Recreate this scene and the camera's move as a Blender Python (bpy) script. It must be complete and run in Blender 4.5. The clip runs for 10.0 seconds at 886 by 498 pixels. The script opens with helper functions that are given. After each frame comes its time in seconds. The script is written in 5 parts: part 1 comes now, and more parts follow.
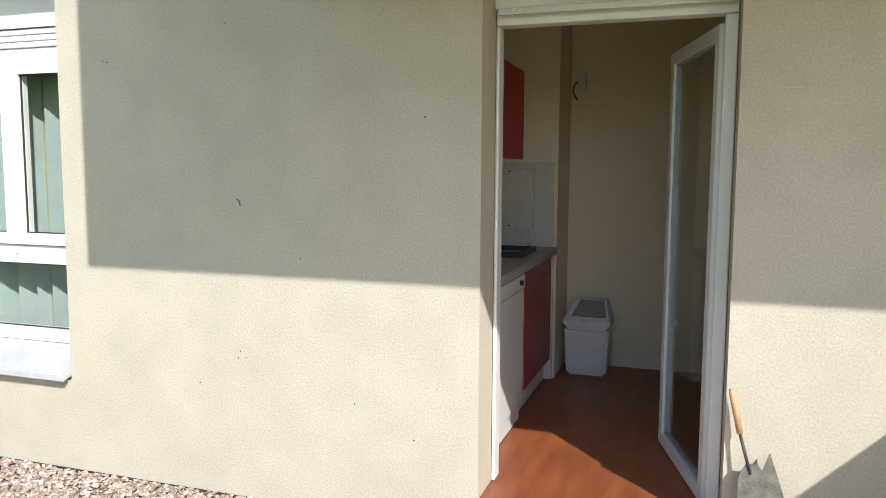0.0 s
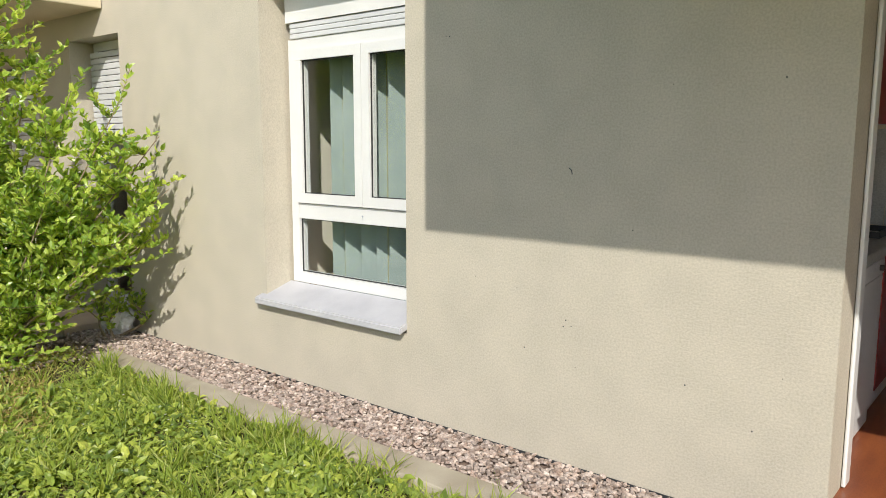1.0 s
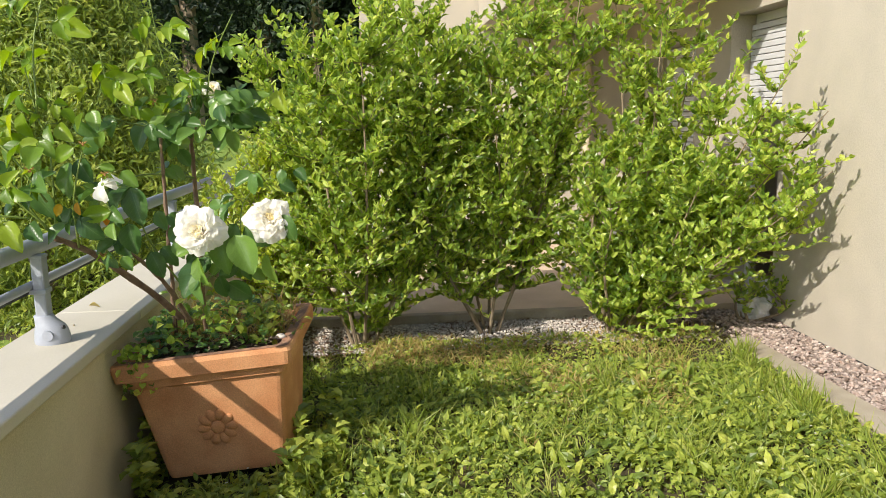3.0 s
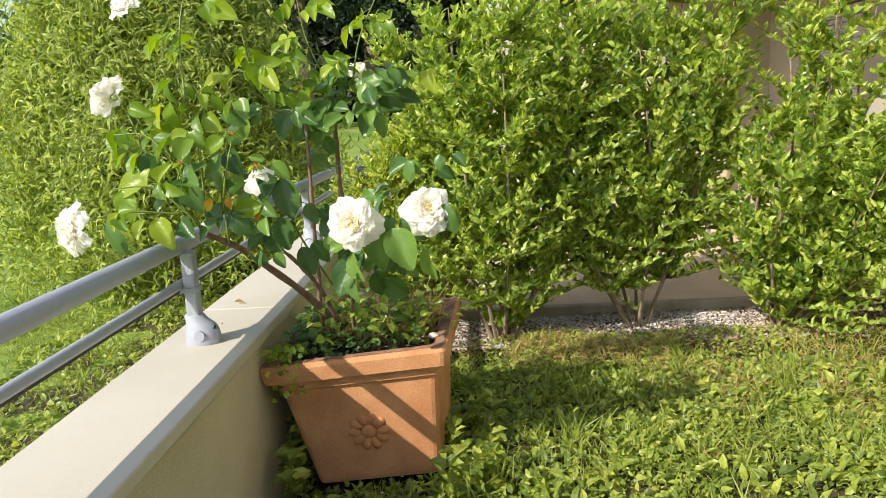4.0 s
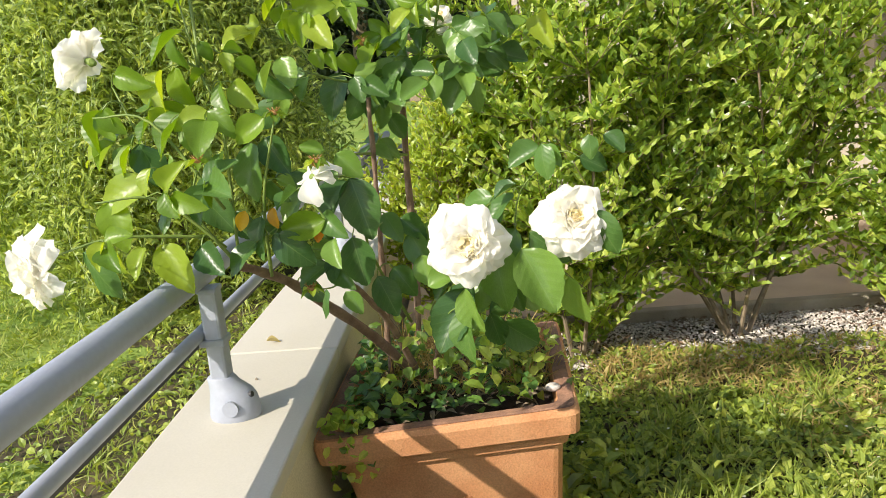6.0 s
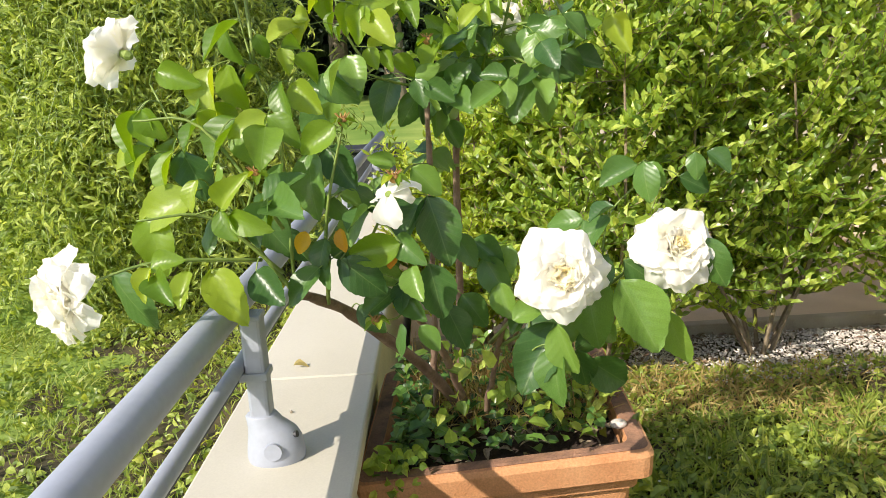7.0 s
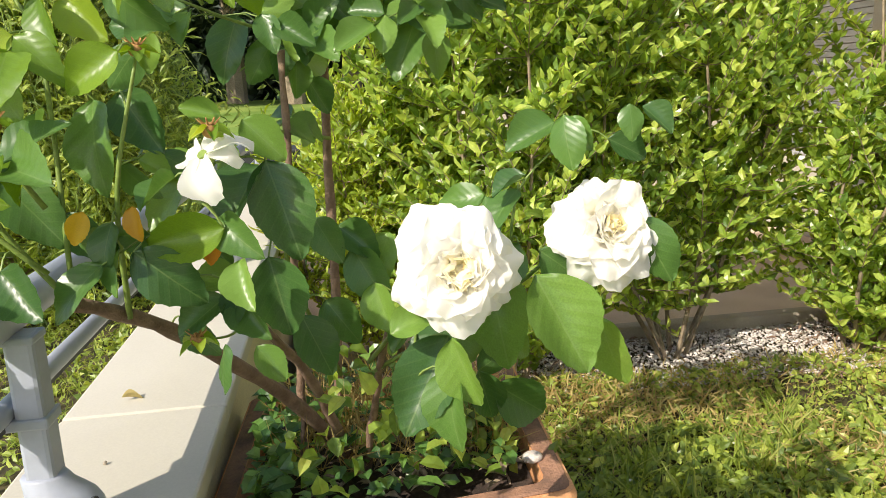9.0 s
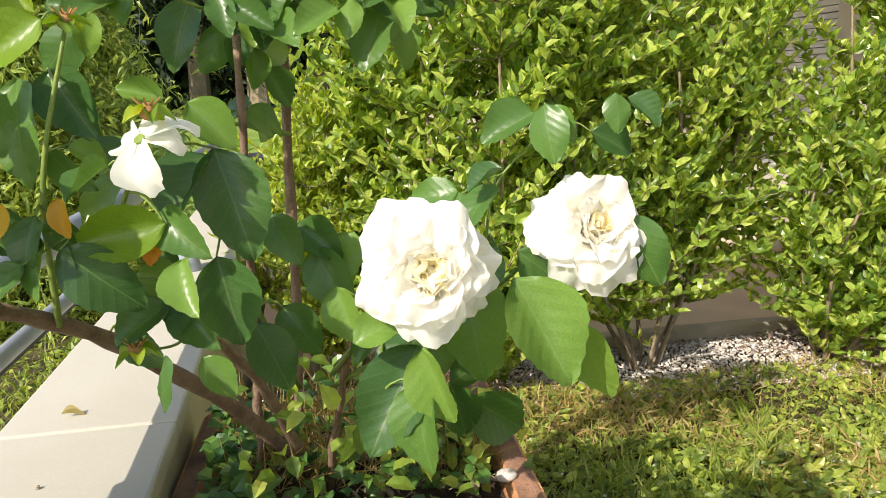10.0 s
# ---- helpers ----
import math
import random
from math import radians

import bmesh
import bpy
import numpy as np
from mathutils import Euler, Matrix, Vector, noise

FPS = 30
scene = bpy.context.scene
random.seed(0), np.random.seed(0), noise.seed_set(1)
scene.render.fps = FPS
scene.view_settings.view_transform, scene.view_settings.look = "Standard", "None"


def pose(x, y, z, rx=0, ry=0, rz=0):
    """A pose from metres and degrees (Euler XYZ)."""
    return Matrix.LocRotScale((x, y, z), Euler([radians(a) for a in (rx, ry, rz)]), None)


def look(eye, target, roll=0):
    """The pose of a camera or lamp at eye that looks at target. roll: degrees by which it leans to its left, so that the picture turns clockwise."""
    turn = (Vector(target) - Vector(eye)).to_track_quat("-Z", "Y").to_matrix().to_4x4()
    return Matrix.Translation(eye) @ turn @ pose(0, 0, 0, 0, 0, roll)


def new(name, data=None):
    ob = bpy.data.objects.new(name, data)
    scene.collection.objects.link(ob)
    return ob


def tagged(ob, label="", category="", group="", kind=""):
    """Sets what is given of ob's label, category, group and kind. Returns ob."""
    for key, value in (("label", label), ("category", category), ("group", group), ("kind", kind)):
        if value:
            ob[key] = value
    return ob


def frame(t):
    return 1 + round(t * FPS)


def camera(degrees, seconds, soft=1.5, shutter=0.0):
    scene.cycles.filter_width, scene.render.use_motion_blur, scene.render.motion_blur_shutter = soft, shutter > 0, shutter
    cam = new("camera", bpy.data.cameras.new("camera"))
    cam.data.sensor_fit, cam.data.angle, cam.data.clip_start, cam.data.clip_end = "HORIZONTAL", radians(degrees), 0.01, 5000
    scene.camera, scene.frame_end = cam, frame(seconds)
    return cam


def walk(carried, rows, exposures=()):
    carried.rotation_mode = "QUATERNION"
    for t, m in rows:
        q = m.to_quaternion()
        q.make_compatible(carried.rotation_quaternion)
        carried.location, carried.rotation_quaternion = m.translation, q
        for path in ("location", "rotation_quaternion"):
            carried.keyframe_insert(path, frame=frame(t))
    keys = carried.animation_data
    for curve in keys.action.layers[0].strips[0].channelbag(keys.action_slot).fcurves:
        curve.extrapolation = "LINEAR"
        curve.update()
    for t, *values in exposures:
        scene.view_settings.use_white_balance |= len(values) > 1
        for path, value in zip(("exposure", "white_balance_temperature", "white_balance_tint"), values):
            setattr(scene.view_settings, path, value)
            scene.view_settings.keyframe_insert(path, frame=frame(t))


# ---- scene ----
cam = camera(61.1, 10.0, soft=0.6)
PATH = [
    (0, (-2.051, -0.436, 1.528), (-2.684, 1.45, 1.326), 0.3),
    (0.5, (-2.175, -0.466, 1.507), (-3.125, 1.278, 1.27), 0.4),
    (1, (-2.281, -0.485, 1.508), (-3.548, 1.038, 1.232), 0.1),
    (1.5, (-2.382, -0.536, 1.539), (-3.924, 0.697, 1.221), -0.5),
    (2, (-2.49, -0.575, 1.531), (-4.259, 0.297, 1.2), -0.7),
    (2.5, (-2.609, -0.562, 1.575), (-4.514, -0.06, 1.232), -1.0),
    (3, (-2.684, -0.524, 1.547), (-4.646, -0.34, 1.208), -1.0),
    (4.5, (-3.233, -0.879, 1.517), (-5.192, -1.02, 1.137), -4.4),
    (5, (-3.479, -0.917, 1.48), (-5.438, -1.051, 1.102), -5.9),
    (5.5, (-3.705, -0.979, 1.485), (-5.66, -1.085, 1.074), -5.7),
    (6, (-3.896, -1.176, 1.512), (-5.848, -1.244, 1.083), -4.8),
    (7.5, (-4.184, -1.451, 1.545), (-6.136, -1.389, 1.111), -2.9),
    (8, (-4.267, -1.424, 1.512), (-6.218, -1.304, 1.084), -2.8),
    (8.5, (-4.407, -1.372, 1.458), (-6.35, -1.175, 1.026), -2.7),
    (9, (-4.533, -1.342, 1.411), (-6.467, -1.072, 0.982), -2.5),
    (9.5, (-4.619, -1.317, 1.372), (-6.55, -0.993, 0.962), -2.6),
    (10, (-4.634, -1.333, 1.374), (-6.559, -0.973, 0.97), -1.8),
]
EXPO = [(0.0, 1.05, 6200, 11), (0.5, 0.80, 6350, 10), (1.0, 0.58, 6500, 10), (1.5, 0.50, 6500, 10), (2.0, 0.55, 6550, 11), (3.0, 0.72, 6750, 13), (4.5, 0.84, 6800, 13), (10.0, 0.88, 6850, 14)]
walk(cam, [(t, look(eye, target, roll)) for t, eye, target, roll in PATH], EXPO)

# ---- world and sun ----
SUN_WAY = Vector((-0.88, 1.0, -0.97)).normalized()
world = bpy.data.worlds.new("sky_world")
scene.world = world
world.use_nodes = True
wn = world.node_tree
sky = wn.nodes.new("ShaderNodeTexSky")
sky.sky_type = 'NISHITA'
sky.sun_disc = False
sky.sun_elevation = math.asin(-SUN_WAY.z)
sky.sun_rotation = math.atan2(-SUN_WAY.x, -SUN_WAY.y)
wn.links.new(sky.outputs[0], wn.nodes["Background"].inputs[0])
wn.nodes["Background"].inputs[1].default_value = 0.125
sun = new("sun", bpy.data.lights.new("sun", 'SUN'))
sun.data.energy = 3.2
sun.data.angle = radians(0.53)
sun.data.color = (1.0, 0.95, 0.86)
sun.matrix_world = look((6, -10, 12), Vector((6, -10, 12)) + SUN_WAY)

# ---- materials ----


def mat(name, c1, c2, scale=6.0, rough=0.8, bump=0.0, bscale=120.0, metal=0.0, rough2=None, vary=0.0, spec=0.5, detail=6.0, stretch=None, mid=0.5, grain=0.45):
    """Two-scale surface: broad stains between c1 and c2, fine grain, relief; vary: brightness change from piece to piece."""
    m = bpy.data.materials.new(name)
    m.use_nodes = True
    nt = m.node_tree
    p = nt.nodes["Principled BSDF"]
    tc = nt.nodes.new("ShaderNodeTexCoord")
    src = tc.outputs["Object"]
    if stretch:
        mp = nt.nodes.new("ShaderNodeMapping")
        mp.inputs["Scale"].default_value = stretch
        nt.links.new(src, mp.inputs[0])
        src = mp.outputs[0]
    n1 = nt.nodes.new("ShaderNodeTexNoise")
    n1.inputs["Scale"].default_value, n1.inputs["Detail"].default_value = scale, detail
    n2 = nt.nodes.new("ShaderNodeTexNoise")
    n2.inputs["Scale"].default_value, n2.inputs["Detail"].default_value = bscale, 3.0
    nt.links.new(src, n1.inputs[0])
    nt.links.new(src, n2.inputs[0])
    r = nt.nodes.new("ShaderNodeValToRGB")
    r.color_ramp.elements[0].position, r.color_ramp.elements[1].position = mid - 0.18, mid + 0.18
    r.color_ramp.elements[0].color, r.color_ramp.elements[1].color = (*c1, 1), (*c2, 1)
    nt.links.new(n1.outputs[0], r.inputs[0])
    mx = nt.nodes.new("ShaderNodeMix")
    mx.data_type, mx.blend_type = 'RGBA', 'MULTIPLY'
    mx.inputs[0].default_value = grain
    g = nt.nodes.new("ShaderNodeMapRange")
    g.inputs[1].default_value, g.inputs[2].default_value, g.inputs[3].default_value, g.inputs[4].default_value = 0.3, 0.7, 0.6, 1.15
    nt.links.new(n2.outputs[0], g.inputs[0])
    nt.links.new(r.outputs[0], mx.inputs[6])
    nt.links.new(g.outputs[0], mx.inputs[7])
    out = mx.outputs[2]
    if vary:
        oi = nt.nodes.new("ShaderNodeObjectInfo")
        ge = nt.nodes.new("ShaderNodeNewGeometry")
        ad = nt.nodes.new("ShaderNodeMath")
        ad.operation = 'ADD'
        nt.links.new(oi.outputs["Random"], ad.inputs[0])
        nt.links.new(ge.outputs["Random Per Island"], ad.inputs[1])
        fr = nt.nodes.new("ShaderNodeMath")
        fr.operation = 'FRACT'
        nt.links.new(ad.outputs[0], fr.inputs[0])
        mr = nt.nodes.new("ShaderNodeMapRange")
        mr.inputs[3].default_value, mr.inputs[4].default_value = 1 - vary, 1 + vary
        nt.links.new(fr.outputs[0], mr.inputs[0])
        hs = nt.nodes.new("ShaderNodeHueSaturation")
        nt.links.new(mr.outputs[0], hs.inputs["Value"])
        nt.links.new(out, hs.inputs["Color"])
        out = hs.outputs[0]
    nt.links.new(out, p.inputs["Base Color"])
    p.inputs["Metallic"].default_value = metal
    p.inputs["Specular IOR Level"].default_value = spec
    rr = nt.nodes.new("ShaderNodeMapRange")
    rr.inputs[3].default_value, rr.inputs[4].default_value = rough, rough if rough2 is None else rough2
    nt.links.new(n1.outputs[0], rr.inputs[0])
    nt.links.new(rr.outputs[0], p.inputs["Roughness"])
    if bump:
        b = nt.nodes.new("ShaderNodeBump")
        b.inputs["Strength"].default_value, b.inputs["Distance"].default_value = min(bump, 1.0), 0.004
        nt.links.new(n2.outputs[0], b.inputs["Height"])
        nt.links.new(b.outputs[0], p.inputs["Normal"])
    return m


def leaf_mat(name, dark, light, tip, rough=0.45, trans=0.35, hue=0.02, veins=False, mottle=0.4):
    """Leaf: colour changes from leaf to leaf, light passes through it."""
    m = bpy.data.materials.new(name)
    m.use_nodes = True
    nt = m.node_tree
    p = nt.nodes["Principled BSDF"]
    ge = nt.nodes.new("ShaderNodeNewGeometry")
    oi = nt.nodes.new("ShaderNodeObjectInfo")
    ad = nt.nodes.new("ShaderNodeMath")
    ad.operation = 'ADD'
    nt.links.new(ge.outputs["Random Per Island"], ad.inputs[0])
    nt.links.new(oi.outputs["Random"], ad.inputs[1])
    fr = nt.nodes.new("ShaderNodeMath")
    fr.operation = 'FRACT'
    nt.links.new(ad.outputs[0], fr.inputs[0])
    r = nt.nodes.new("ShaderNodeValToRGB")
    e = r.color_ramp.elements
    e[0].color, e[1].color = (*dark, 1), (*tip, 1)
    k = e.new(0.6)
    k.color = (*light, 1)
    nt.links.new(fr.outputs[0], r.inputs[0])
    tc = nt.nodes.new("ShaderNodeTexCoord")
    n = nt.nodes.new("ShaderNodeTexNoise")
    n.inputs["Scale"].default_value = 60.0
    nt.links.new(tc.outputs["Object"], n.inputs[0])
    mx = nt.nodes.new("ShaderNodeMix")
    mx.data_type, mx.blend_type = 'RGBA', 'MULTIPLY'
    mx.inputs[0].default_value = mottle
    g = nt.nodes.new("ShaderNodeMapRange")
    g.inputs[1].default_value, g.inputs[2].default_value, g.inputs[3].default_value, g.inputs[4].default_value = 0.3, 0.7, 0.6, 1.2
    nt.links.new(n.outputs[0], g.inputs[0])
    nt.links.new(r.outputs[0], mx.inputs[6])
    nt.links.new(g.outputs[0], mx.inputs[7])
    col = mx.outputs[2]
    if veins:
        sp = nt.nodes.new("ShaderNodeSeparateXYZ")
        nt.links.new(tc.outputs["Object"], sp.inputs[0])

        def node(op, a, b=None, c=None):
            q = nt.nodes.new("ShaderNodeMath")
            q.operation = op
            for k, val in enumerate((a, b, c)):
                if val is None:
                    continue
                if isinstance(val, float):
                    q.inputs[k].default_value = val
                else:
                    nt.links.new(val, q.inputs[k])
            return q.outputs[0]
        ay = node('ABSOLUTE', sp.outputs[1])
        rib = node('LESS_THAN', ay, 0.009)
        ph = node('MULTIPLY', node('SUBTRACT', sp.outputs[0], node('MULTIPLY', ay, 0.9)), 44.0)
        wv = node('SINE', ph)
        sv = node('MULTIPLY', node('GREATER_THAN', wv, 0.93), 0.35)
        mask = node('MAXIMUM', rib, sv)
        vm = nt.nodes.new("ShaderNodeMix")
        vm.data_type = 'RGBA'
        vm.inputs[7].default_value = (0.30, 0.40, 0.14, 1)
        nt.links.new(node('MULTIPLY', mask, 0.24), vm.inputs[0])
        nt.links.new(col, vm.inputs[6])
        col = vm.outputs[2]
        bp = nt.nodes.new("ShaderNodeBump")
        bp.inputs["Strength"].default_value, bp.inputs["Distance"].default_value = 0.05, 0.01
        nt.links.new(wv, bp.inputs["Height"])
        nt.links.new(bp.outputs[0], p.inputs["Normal"])
    nt.links.new(col, p.inputs["Base Color"])
    p.inputs["Roughness"].default_value = rough
    t = nt.nodes.new("ShaderNodeBsdfTranslucent")
    hs = nt.nodes.new("ShaderNodeHueSaturation")
    hs.inputs["Hue"].default_value, hs.inputs["Saturation"].default_value, hs.inputs["Value"].default_value = 0.5 - hue, 1.1, 1.6
    nt.links.new(mx.outputs[2], hs.inputs["Color"])
    nt.links.new(hs.outputs[0], t.inputs[0])
    ms = nt.nodes.new("ShaderNodeMixShader")
    ms.inputs[0].default_value = trans
    nt.links.new(p.outputs[0], ms.inputs[1])
    nt.links.new(t.outputs[0], ms.inputs[2])
    nt.links.new(ms.outputs[0], nt.nodes["Material Output"].inputs[0])
    return m


def glass_mat(name):
    m = bpy.data.materials.new(name)
    m.use_nodes = True
    nt = m.node_tree
    t = nt.nodes.new("ShaderNodeBsdfTransparent")
    t.inputs[0].default_value = (0.94, 0.965, 0.955, 1)
    g = nt.nodes.new("ShaderNodeBsdfGlossy")
    g.inputs["Roughness"].default_value = 0.01
    lw = nt.nodes.new("ShaderNodeLayerWeight")
    lw.inputs[0].default_value = 0.5
    pw = nt.nodes.new("ShaderNodeMath")
    pw.operation, pw.inputs[1].default_value = 'POWER', 5.0
    nt.links.new(lw.outputs["Facing"], pw.inputs[0])
    f = nt.nodes.new("ShaderNodeMath")
    f.operation, f.inputs[1].default_value, f.inputs[2].default_value = 'MULTIPLY_ADD', 0.95, 0.045
    nt.links.new(pw.outputs[0], f.inputs[0])
    ms = nt.nodes.new("ShaderNodeMixShader")
    nt.links.new(f.outputs[0], ms.inputs[0])
    nt.links.new(t.outputs[0], ms.inputs[1])
    nt.links.new(g.outputs[0], ms.inputs[2])
    nt.links.new(ms.outputs[0], nt.nodes["Material Output"].inputs[0])
    return m


M_RENDER = mat("cream_render", (0.452, 0.414, 0.337), (0.505, 0.460, 0.374), 4.0, 0.9, 0.35, 105, rough2=0.95, detail=12.0, mid=0.45, grain=0.35)
M_PARAPET = mat("parapet_render", (0.56, 0.50, 0.345), (0.66, 0.60, 0.43), 2.6, 0.9, 0.5, 190, rough2=0.95, detail=10.0)
M_SOFFIT = mat("soffit_paint", (0.58, 0.50, 0.34), (0.66, 0.57, 0.40), 2.0, 0.9, 0.3, 200)
M_INNER = mat("kitchen_paint", (0.74, 0.66, 0.51), (0.79, 0.71, 0.56), 1.5, 0.8, 0.2, 150)
M_PVC = mat("white_pvc", (0.66, 0.66, 0.65), (0.72, 0.72, 0.71), 3, 0.3, 0.03, 90, grain=0.06)
M_SILL = mat("painted_sill", (0.41, 0.41, 0.435), (0.49, 0.49, 0.51), 5, 0.55, 0.2, 150, grain=0.15)
M_SHUT = mat("shutter_grey", (0.55, 0.56, 0.57), (0.62, 0.63, 0.64), 4, 0.5, 0.05, 90, grain=0.1)
M_GLASS = glass_mat("window_glass")
M_RUBBER = mat("black_gasket", (0.02, 0.02, 0.02), (0.03, 0.03, 0.03), 10, 0.6)
M_CAP = mat("cream_coping", (0.525, 0.495, 0.405), (0.575, 0.545, 0.455), 2.2, 0.75, 0.08, 180, grain=0.12)
M_STEEL = mat("grey_painted_metal", (0.33, 0.36, 0.42), (0.37, 0.40, 0.46), 5, 0.42, 0.03, 60, rough2=0.55, grain=0.15)
M_TERRA = mat("terracotta", (0.55, 0.235, 0.095), (0.70, 0.36, 0.17), 6, 0.85, 0.6, 160)
M_TERRA_OLD = mat("weathered_terracotta", (0.16, 0.09, 0.06), (0.42, 0.22, 0.13), 14, 0.9, 0.6, 160)
M_SOIL = mat("potting_soil", (0.03, 0.02, 0.014), (0.075, 0.048, 0.033), 30, 0.95, 1.0, 120)
M_EARTH = mat("lawn_earth", (0.035, 0.032, 0.014), (0.11, 0.085, 0.036), 3.0, 0.95, 1.0, 90)
M_FIELD = mat("mown_grass_far", (0.135, 0.240, 0.042), (0.300, 0.375, 0.090), 0.45, 0.9, 1.0, 45, spec=0.05)
M_KERB = mat("concrete_kerb", (0.32, 0.275, 0.20), (0.45, 0.40, 0.31), 4, 0.9, 0.5, 170)
M_SLAB = mat("terrace_concrete", (0.58, 0.445, 0.315), (0.70, 0.555, 0.405), 3, 0.9, 0.4, 140)
M_BED = mat("gravel_bed", (0.12, 0.085, 0.065), (0.25, 0.18, 0.14), 30, 0.95, 1.0, 90)
M_PEB = mat("pink_pebble", (0.25, 0.175, 0.135), (0.50, 0.425, 0.375), 25, 0.75, 0.3, 200, vary=0.5)
M_CHIP = mat("white_chip", (0.50, 0.44, 0.38), (0.72, 0.67, 0.60), 25, 0.85, 0.3, 200, vary=0.4)
M_BARK = mat("shrub_bark", (0.20, 0.15, 0.095), (0.34, 0.27, 0.18), 20, 0.9, 0.8, 140)
M_ROSEBARK = mat("rose_bark", (0.16, 0.095, 0.06), (0.27, 0.18, 0.12), 22, 0.8, 0.8, 160)
M_GREENSTEM = mat("green_stem", (0.14, 0.22, 0.04), (0.22, 0.30, 0.06), 20, 0.5, 0.2, 160)
L_SHRUB = leaf_mat("privet_leaf", (0.10, 0.19, 0.032), (0.33, 0.47, 0.075), (0.58, 0.67, 0.15), 0.30, 0.48)
L_SHRUB_FINE = leaf_mat("light_shrub_leaf", (0.18, 0.27, 0.035), (0.36, 0.47, 0.06), (0.54, 0.60, 0.10), 0.4, 0.42)
L_WILLOW = leaf_mat("willow_leaf", (0.15, 0.23, 0.045), (0.36, 0.46, 0.085), (0.53, 0.60, 0.15), 0.42, 0.45)
L_ROSE = leaf_mat("rose_leaf", (0.042, 0.110, 0.030), (0.110, 0.225, 0.043), (0.185, 0.315, 0.052), 0.34, 0.30, veins=True)
L_ROSEY = leaf_mat("young_rose_leaf", (0.10, 0.205, 0.022), (0.205, 0.335, 0.032), (0.37, 0.47, 0.055), 0.36, 0.42, veins=True)
L_WEED = leaf_mat("weed_leaf", (0.11, 0.175, 0.035), (0.30, 0.39, 0.065), (0.50, 0.55, 0.11), 0.4, 0.38)
L_GRASS = leaf_mat("grass_blade", (0.16, 0.235, 0.035), (0.28, 0.365, 0.055), (0.43, 0.45, 0.13), 0.45, 0.4)
L_DRY = leaf_mat("dry_grass", (0.286, 0.208, 0.065), (0.442, 0.338, 0.117), (0.546, 0.468, 0.195), 0.7)
L_DARK = leaf_mat("conifer_leaf", (0.010, 0.024, 0.010), (0.022, 0.045, 0.016), (0.04, 0.07, 0.022), 0.6, 0.1)
L_HEDGE = leaf_mat("hedge_leaf", (0.040, 0.090, 0.022), (0.100, 0.170, 0.035), (0.19, 0.26, 0.06), 0.5, 0.25)
L_YELLOW = leaf_mat("turning_leaf", (0.55, 0.30, 0.02), (0.70, 0.45, 0.03), (0.62, 0.22, 0.03), 0.5, 0.3)
L_PETAL = leaf_mat("white_petal", (0.80, 0.785, 0.74), (0.84, 0.83, 0.79), (0.82, 0.80, 0.72), 0.55, 0.42, 0.0, mottle=0.06)
L_HEART = leaf_mat("creamy_heart_petal", (0.82, 0.76, 0.54), (0.84, 0.80, 0.66), (0.84, 0.82, 0.74), 0.55, 0.5, 0.0, mottle=0.08)
M_STAMEN = mat("brown_stamen", (0.30, 0.14, 0.04), (0.48, 0.27, 0.09), 60, 0.8)
M_RED = mat("red_lacquer", (0.22, 0.006, 0.01), (0.27, 0.01, 0.014), 3, 0.35, 0.05, 60)
M_WHITEAPP = mat("white_enamel", (0.62, 0.62, 0.62), (0.68, 0.68, 0.68), 3, 0.35)
M_WORKTOP = mat("grey_worktop", (0.30, 0.29, 0.28), (0.40, 0.39, 0.37), 30, 0.4)
M_TILE = mat("white_tile", (0.60, 0.60, 0.58), (0.66, 0.66, 0.64), 4, 0.25)
M_FLOOR = mat("reddish_floor", (0.20, 0.055, 0.022), (0.30, 0.095, 0.035), 3, 0.35, 0.1, 60, stretch=(6, 1, 1))
M_BIN = mat("bin_plastic", (0.62, 0.62, 0.63), (0.68, 0.68, 0.69), 4, 0.45)
M_BINLID = mat("bin_flap", (0.22, 0.22, 0.23), (0.27, 0.27, 0.28), 6, 0.5)
M_BRASS = mat("brass", (0.55, 0.36, 0.12), (0.65, 0.45, 0.18), 8, 0.3, metal=1.0)
M_DARK = mat("dark_plastic", (0.03, 0.032, 0.036), (0.05, 0.052, 0.056), 8, 0.5)
M_CURTAIN = mat("pale_teal_curtain", (0.27, 0.325, 0.315), (0.33, 0.385, 0.375), 3, 0.9, 0.2, 300)
M_STRIPE = mat("ochre_stripe", (0.33, 0.32, 0.20), (0.37, 0.36, 0.23), 6, 0.9)
# spade metal: the shadow over the tool is put into this dark colour
M_TOOL = mat("worn_shadowed_metal", (0.10, 0.095, 0.08), (0.17, 0.16, 0.135), 25, 0.6, 0.3, 120, metal=0.3)
M_WOOD = mat("pale_wood", (0.42, 0.28, 0.15), (0.52, 0.36, 0.20), 12, 0.6, 0.3, 80, stretch=(1, 1, 8))
M_SHADE = mat("lamp_shade_cloth", (0.70, 0.70, 0.68), (0.76, 0.76, 0.74), 6, 0.9)
M_ROOM = mat("room_paint", (0.62, 0.58, 0.50), (0.68, 0.64, 0.55), 2, 0.9)

# ---- mesh helpers ----


def mesh_ob(name, bm, material, parent=None, smooth=False):
    me = bpy.data.meshes.new(name)
    bm.normal_update()
    bm.to_mesh(me)
    bm.free()
    if smooth:
        for f in me.polygons:
            f.use_smooth = True
    me.materials.append(material)
    ob = new(name, me)
    if parent is not None:
        ob.parent = parent
    return ob


def part(name, bm, material, parent, label="", smooth=False):
    ob = mesh_ob(name, bm, material, parent, smooth)
    if label:
        ob["label"] = label
    return ob


